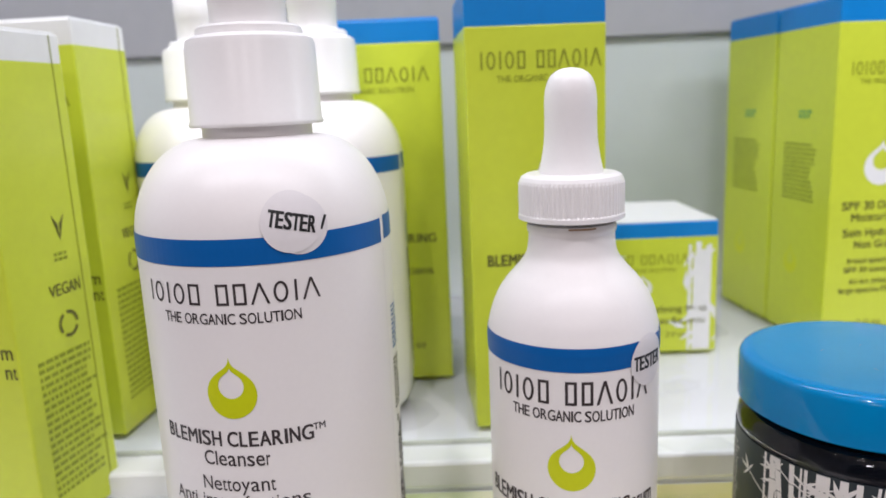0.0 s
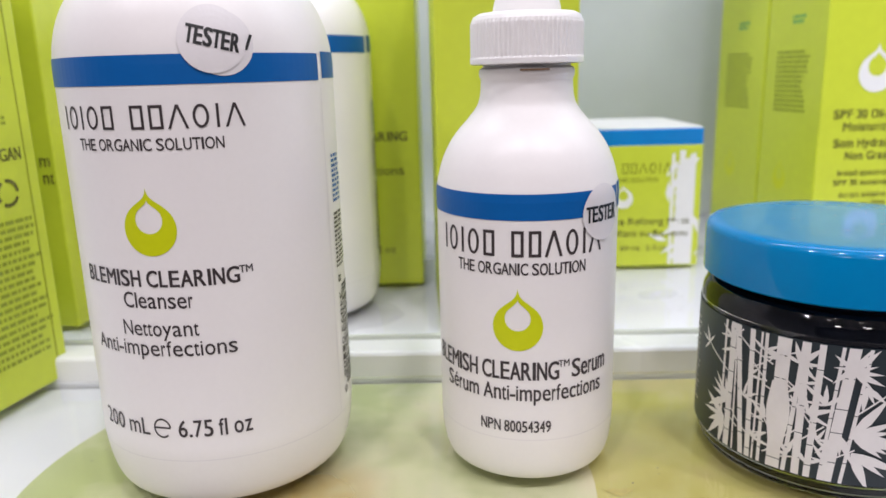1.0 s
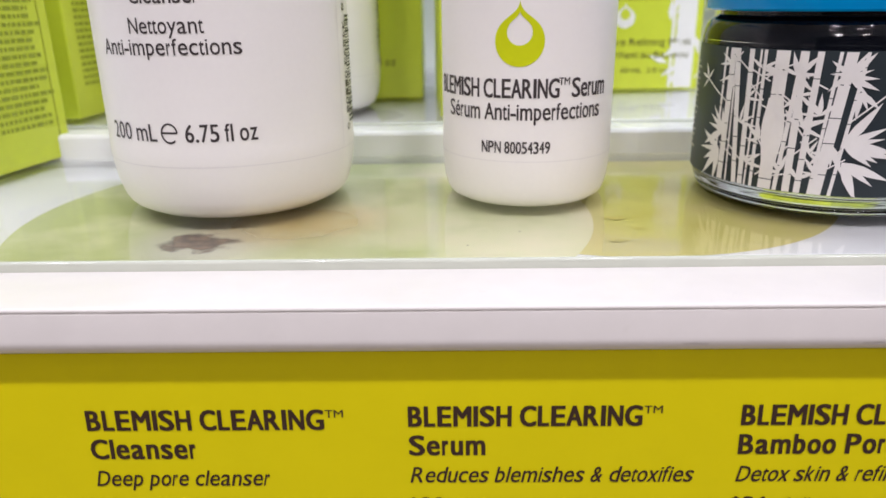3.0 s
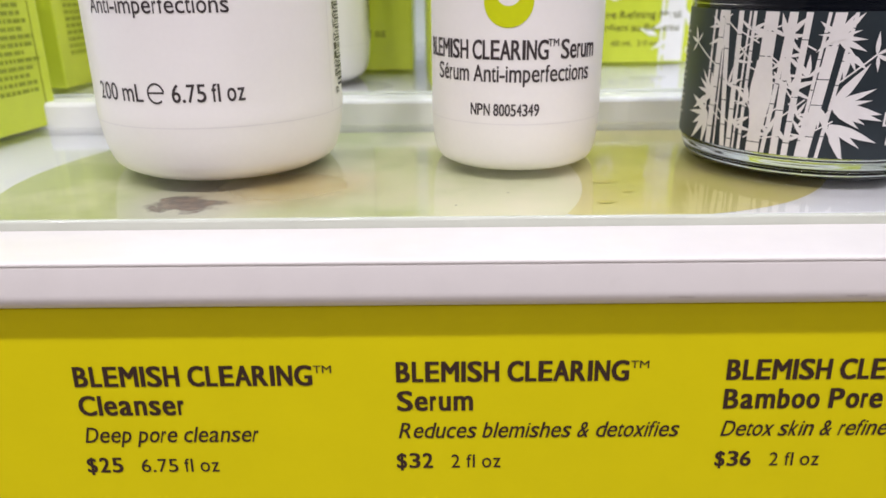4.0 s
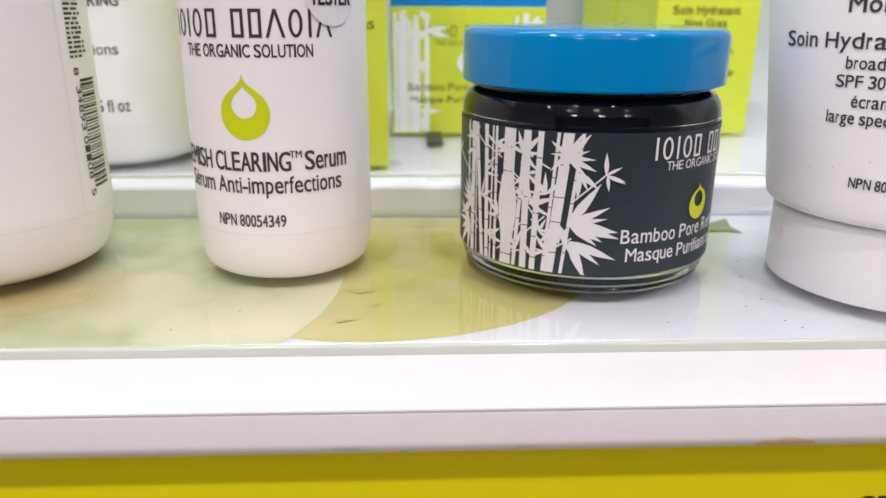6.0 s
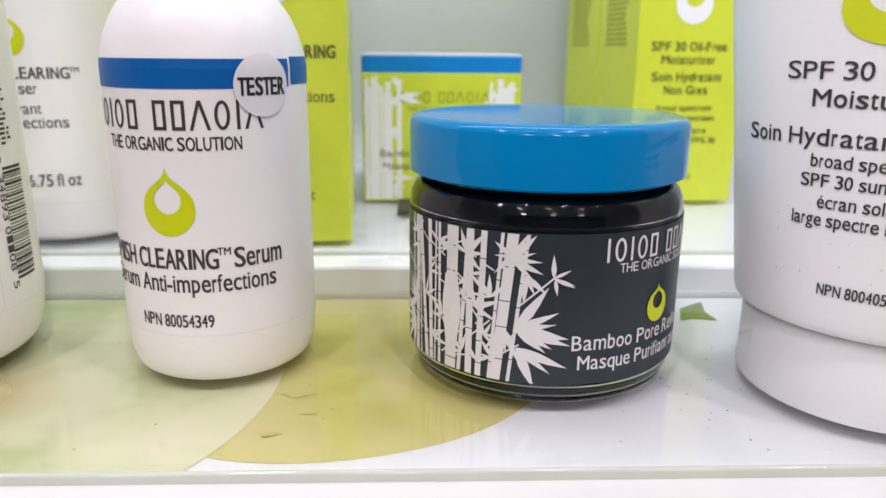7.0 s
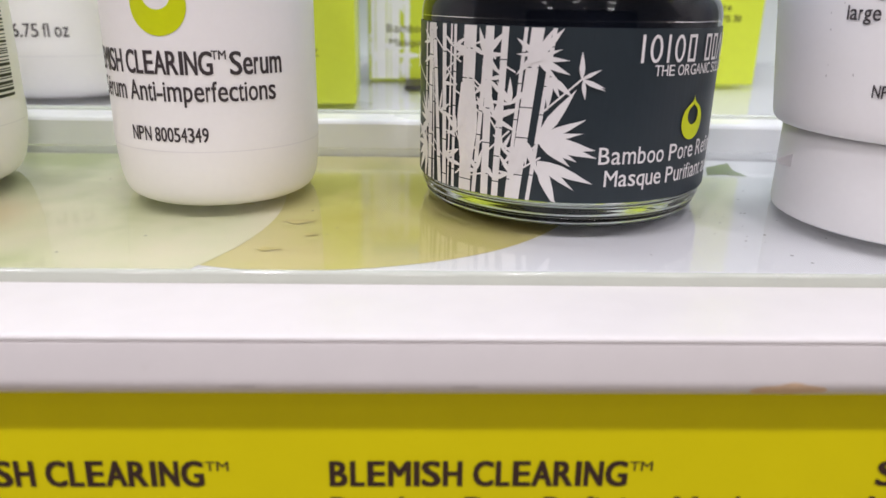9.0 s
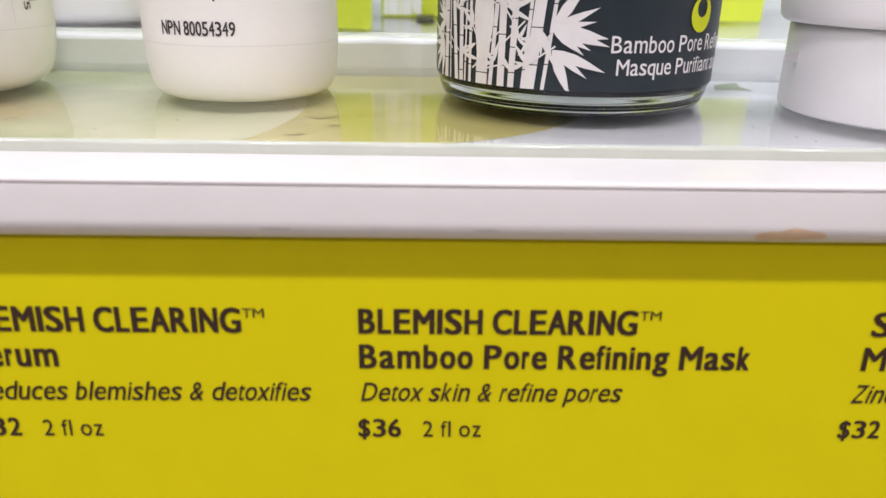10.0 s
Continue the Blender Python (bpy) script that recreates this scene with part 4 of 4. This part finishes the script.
# ---- standing tube ----
def cream_tube(m):
    b = thing("squeeze_tube", m, "white squeeze tube standing on its flat screw cap", "tube")
    cap = [(0.0, 0.0006), (0.0242, 0.0), (0.0252, 0.0005), (0.0255, 0.0014), (0.0255, 0.0168), (0.0252, 0.0173), (0.0, 0.0173)]
    part("cap", lathe(cap, 128), "cap_plastic", b, "smooth white flip cap", smooth=True)
    bm = bmesh.new()
    n, rings = 96, []

    def section(z):
        t = max(0.0, (z - 0.0174) / 0.125)
        return 0.0276 + 0.0150 * t, max(0.0012, 0.0273 * (1 - t ** 1.3))

    for k, z in enumerate([0.0174, 0.0177, 0.0183, 0.0192] + list(np.arange(0.0215, 0.1401, 0.003))):
        rx, ry = section(z)
        if k < 4:
            rx, ry = (q - (0.0012, 0.0006, 0.0002, 0.0)[k] for q in (rx, ry))
        rings.append([bm.verts.new((rx * math.sin(2 * math.pi * i / n), -ry * math.cos(2 * math.pi * i / n), z)) for i in range(n)])
    for a, c in zip(rings, rings[1:]):
        for i in range(n):
            bm.faces.new((a[i], a[(i + 1) % n], c[(i + 1) % n], c[i]))
    bm.faces.new(rings[-1])
    part("tube_body", bm, "white_plastic", b, smooth=True)

    def on(art, v0, lift=0.0002):
        for v in art.verts:
            u, z = v.co.x - 0.0030, v.co.y + v0
            rx, ry = section(z)
            a = u / ((rx + ry) / 2)
            v.co = Vector(((rx + lift) * math.sin(a), -(ry + lift) * math.cos(a), z))
        return art
    for text, w, cp, z, bold in (("SPF 30 Oil-Free", 0.0275, 0.0033, 0.0628, 0), ("Moisturizer", 0.0186, 0.0032, 0.0580, 1), ("Soin Hydratant Non Gras", 0.0440, 0.0031, 0.0512, 1), ("broad spectrum", 0.0174, 0.0024, 0.0474, 0), ("SPF 30 sunscreen", 0.0202, 0.0024, 0.0439, 0), ("\u00e9cran solaire", 0.0140, 0.0024, 0.0402, 0), ("large spectre FPS 30", 0.0224, 0.0024, 0.0370, 0), ("NPN 800405", 0.0108, 0.0021, 0.0249, 0)):
        part("printed_line", on(lettering(text, w, cp, bold), z), "dark_print", b)
    marks = bmesh.new()
    rng = random.Random(14)
    for k in range(14):
        u, v, r = rng.uniform(-0.016, 0.004), rng.uniform(0.024, 0.040), rng.uniform(0.00006, 0.00016)
        marks.faces.new([marks.verts.new((u + r * math.cos(q), v + 1.8 * r * math.sin(q), 0)) for q in (0.2, 1.5, 2.9, 4.1, 5.3)])
    tagged(part("scuff_marks", on(marks, 0.0, 0.00012), "grime", b), kind="stuff")
    tail = bmesh.new()
    tail.faces.new([tail.verts.new(p) for p in ((-0.0203, -0.0150, 0.0096), (-0.0224, -0.0166, 0.0102), (-0.0229, -0.0170, 0.0112), (-0.0204, -0.0151, 0.0122))])
    bmesh.ops.solidify(tail, geom=tail.faces[:], thickness=0.0001)
    part("tape_tail", tail, "sticker", b, "torn end of clear tape")
    part("drop_mark", on(drop_mark(0.0128, 0.0165), 0.0688), "lime_print", b, "lime drop emblem")
    return b


cream_tube(pose(0.1430, 0.1585, 0.0, 0, 0, -36.5))


# ---- cartons ----
def carton(name, m, w, d, h, band, band_mat, label, group="cartons", lid_mat=""):
    """A folded card box with a coloured upper band and a tucked lid; x and y from its front left corner."""
    b = thing(name, m, label, "box", group)
    part("carton_body", block(0, w, 0, d, 0, h - band, 0.0006), "lime_card", b)
    part("colour_band", block(0.00005, w - 0.00005, 0.00005, d - 0.00005, h - band - 0.0007, h - 0.0006, 0.0006), band_mat, b)
    part("tuck_lid", block(0.0006, w - 0.0006, 0.0005, d - 0.0012, h - 0.0008, h, 0.0003), lid_mat or band_mat, b)
    part("glue_seam", block(w + 0.00002, w + 0.00016, d - 0.0042, d - 0.0039, 0.001, h - 0.001), "card_ink", b)
    return b


def face_text(b, text, u, z, width, cap, mat="card_ink_dark", bold=0.0):
    part("printed_line", stand(lettering(text, width, cap, bold), u, 0, z), mat, b)


def face_mark(b, u, z, width, cap):
    put_mark(b, width, cap, lambda bm: stand(bm, u, 0, z), "card_ink", "olive abstract maker's mark")


# serum carton
ang = 3.5
bx = carton("serum_carton", pose(-0.0185, 0.2427, ZT + 0.0004, 0, 0, ang), 0.0450, 0.0450, 0.1465, 0.0125, "blue_card", "lime green carton with a blue top band, on the rear step")
face_mark(bx, 0.0240, 0.1205, 0.0385, 0.0055)
face_text(bx, "THE ORGANIC SOLUTION", 0.0245, 0.1165, 0.029, 0.0021, "card_ink")
part("drop_mark", stand(drop_mark(0.0150, 0.0190), 0.0235, 0, 0.0720), "white_card", bx, "white drop emblem")
face_text(bx, "BLEMISH CLEARING", 0.0235, 0.0570, 0.036, 0.0038, "card_ink_dark", 0.012)
face_text(bx, "Serum", 0.0235, 0.0505, 0.011, 0.0035)
face_text(bx, "Anti-imperfections", 0.0240, 0.0440, 0.034, 0.0034)
face_text(bx, "2 fl oz", 0.0270, 0.0140, 0.014, 0.0030)

# cleanser carton behind
bx = carton("cleanser_carton", pose(-0.0815, 0.2905, ZT + 0.0004, 0, 0, 1.5), 0.0552, 0.0552, 0.143, 0.0088, "blue_card", "lime green carton with a blue top band, behind white pump bottles")
face_mark(bx, 0.0275, 0.1195, 0.0455, 0.0055)
face_text(bx, "THE ORGANIC SOLUTION", 0.028, 0.1155, 0.033, 0.0021, "card_ink")
part("drop_mark", stand(drop_mark(0.0150, 0.0190), 0.0275, 0, 0.0720), "white_card", bx, "white drop emblem")
face_text(bx, "BLEMISH CLEARING", 0.0285, 0.0570, 0.044, 0.0036, "card_ink_dark", 0.012)
face_text(bx, "Cleanser", 0.0275, 0.0505, 0.016, 0.0034)
face_text(bx, "Anti-imperfections", 0.029, 0.0440, 0.040, 0.0034)
face_text(bx, "6.75 fl oz", 0.036, 0.0130, 0.017, 0.0030)

# mask carton
bx = carton("mask_carton", pose(0.0255, 0.3110, ZT + 0.0004), 0.0630, 0.0600, 0.0582, 0.0070, "blue_card", "small lime carton with white bamboo print and blue band", lid_mat="white_card")
face_mark(bx, 0.0315, 0.0395, 0.0375, 0.0042)
face_text(bx, "THE ORGANIC SOLUTION", 0.0315, 0.0360, 0.027, 0.0019, "card_ink")
part("drop_mark", stand(drop_mark(0.0080, 0.0100), 0.0310, 0, 0.0250), "white_card", bx, "white drop emblem")
face_text(bx, "Bamboo Pore Refining Mask", 0.0330, 0.0180, 0.052, 0.0030)
face_text(bx, "Masque Purifiant au Bambou", 0.0330, 0.0130, 0.050, 0.0028)
face_text(bx, "60 mL  2 fl oz", 0.0400, 0.0070, 0.019, 0.0022)
rngb = random.Random(5)
for u0, u1 in ((-0.0308, -0.0150), (0.0180, 0.0308)):
    stalk_art = bmesh.new()
    for k in range(8):
        u = rngb.uniform(u0, u1 - 0.002)
        quad(stalk_art, u, 0.0008, u + rngb.uniform(0.0008, 0.0024), rngb.uniform(0.042, 0.0490), k * 4e-6)
    for k in range(26):
        u, v, a, L = rngb.uniform(u0, u1), rngb.uniform(0.004, 0.047), rngb.uniform(0, 6.28), rngb.uniform(0.005, 0.011)
        d, nn = Vector((math.cos(a), math.sin(a))), Vector((-math.sin(a), math.cos(a)))
        ring = [Vector((u, v)), Vector((u, v)) + d * L * 0.4 + nn * L * 0.14, Vector((u, v)) + d * L, Vector((u, v)) + d * L * 0.4 - nn * L * 0.14]
        stalk_art.faces.new([stalk_art.verts.new((min(0.0310, max(-0.0310, p.x)), min(0.0495, max(0.0006, p.y)), 4e-5 + k * 4e-6)) for p in ring])
    part("bamboo_print", stand(stalk_art, 0.0315, 0, 0, 0, 0.00006), "white_card", bx, "white bamboo stalks and leaves")
strip = part("flat_strip", block(0.0398, 0.0462, 0.2860, 0.3105, ZT + 0.0004, ZT + 0.0013, 0.0003), "dark_clip")
tagged(strip, "flat dark brown strip lying before the mask carton", "strip")


def spf_carton(m, label):
    bx = carton("moisturizer_carton", m, 0.0448, 0.0440, 0.1460, 0.0100, "blue_card", label)
    face_mark(bx, 0.0245, 0.1150, 0.0370, 0.0052)
    face_text(bx, "THE ORGANIC SOLUTION", 0.0245, 0.1115, 0.029, 0.0020, "card_ink")
    part("drop_mark", stand(drop_mark(0.0150, 0.0190), 0.0218, 0, 0.0700), "white_card", bx, "white drop emblem")
    for text, w, cp, z, bold in (("SPF 30 Oil-Free", 0.031, 0.0035, 0.0600, 0.01), ("Moisturizer", 0.022, 0.0034, 0.0550, 0.01), ("Soin Hydratant", 0.029, 0.0034, 0.0485, 0.01), ("Non Gras", 0.018, 0.0033, 0.0435, 0.01), ("broad spectrum", 0.023, 0.0024, 0.0370, 0.012), ("SPF 30 sunscreen", 0.026, 0.0024, 0.0330, 0.012), ("\u00e9cran solaire", 0.020, 0.0024, 0.0280, 0.012), ("large spectre FPS 30", 0.029, 0.0024, 0.0240, 0.012), ("2 fl oz", 0.011, 0.0024, 0.0095, 0.0)):
        face_text(bx, text, 0.0212, z, w, cp, "card_ink_dark", bold)
    # fine print on the west side
    part("side_print", stand(text_bars(0.026, 0.026, 13, 14), 0, 0.022, 0.062, -90), "side_ink", bx)
    part("side_heading", stand(text_bars(0.010, 0.004, 2, 15, 0.7), 0, 0.020, 0.098, -90), "side_blue", bx)
    part("side_drop", stand(drop_mark(0.010, 0.014), 0, 0.026, 0.028, -90), "lime_print", bx)
    return bx


spf = spf_carton(pose(0.1325, 0.3075, ZT + 0.0004, 0, 0, 6), "lime carton with blue band and printed front, on the rear step")
copy_thing(spf, pose(0.1276, 0.3525, ZT + 0.0004, 0, 0, 6.5))

# cartons at the west end, white-topped
ang1 = math.degrees(math.atan2(0.222 - 0.190, -0.134 + 0.1405)) - 90
bx = carton("white_top_carton", pose(0, 0, 0), 0.0480, 0.0325, 0.1430, 0.0085, "white_card", "lime green carton with a white top band, on the shelf", "white-topped cartons")
m1 = pose(-0.1425, 0.1930, 0.0004, 0, 0, ang1)
bx.matrix_world = m1 @ Matrix.Translation((-0.0480, 0, 0))
face_mark(bx, 0.0240, 0.1150, 0.0400, 0.0052)
face_text(bx, "m", 0.0445, 0.0553, 0.0036, 0.0040, "card_ink_dark", 1)
face_text(bx, "nt", 0.0450, 0.0497, 0.0036, 0.0040, "card_ink_dark", 1)
part("fine_print", stand(text_bars(0.034, 0.0095, 2, 41, 0.35), 0.0245, 0, 0.0497), "card_ink_dark", bx)


def side_art(b, art, y, z, mat, name, x=0.0480):
    part(name, stand(art, x, y, z, 90, 0.0002), "side_ink" if name == "fine_print" else mat, b)


def west_side(b, x):
    side_art(b, lettering("VEGAN", 0.0125, 0.0036, 0.0), 0.0205, 0.0685, "card_ink_dark", "printed_line", x)
    vee = bmesh.new()
    for s in (-1, 1):
        vee.faces.new([vee.verts.new(p) for p in ((0, 0, 0), (s * 0.0012, 0.004, 0), (s * 0.0026, 0.0078, 0), (s * 0.0004, 0.0050, 0))][::s])
    side_art(b, vee, 0.0215, 0.0840, "card_ink_dark", "leaf_emblem", x)
    side_art(b, text_bars(0.006, 0.003, 2, 31), 0.0210, 0.0785, "card_ink", "fine_print", x)
    ring = bmesh.new()
    for k in range(3):
        a0 = k * 2.094
        for j in range(6):
            a, c = a0 + j * 0.28, a0 + (j + 1) * 0.28
            ring.faces.new([ring.verts.new((r * math.cos(q), r * math.sin(q), 0)) for r, q in ((0.0030, a), (0.0040, a), (0.0040, c), (0.0030, c))])
    side_art(b, ring, 0.0200, 0.0596, "card_ink_dark", "recycling_emblem", x)
    side_art(b, text_bars(0.0230, 0.0420, 19, 33, 0.5), 0.0175, 0.0110, "card_ink", "fine_print", x)


west_side(bx, 0.0480)
bx2 = copy_thing(bx, pose(0, 0, 0))
ang2 = -4.8
bx2.matrix_world = pose(-0.1430, 0.2470, ZT + 0.0004, 0, 0, ang2) @ Matrix.Translation((-0.0480, 0, 0))
bx2["label"] = "lime green carton with a white top band, on the rear step"
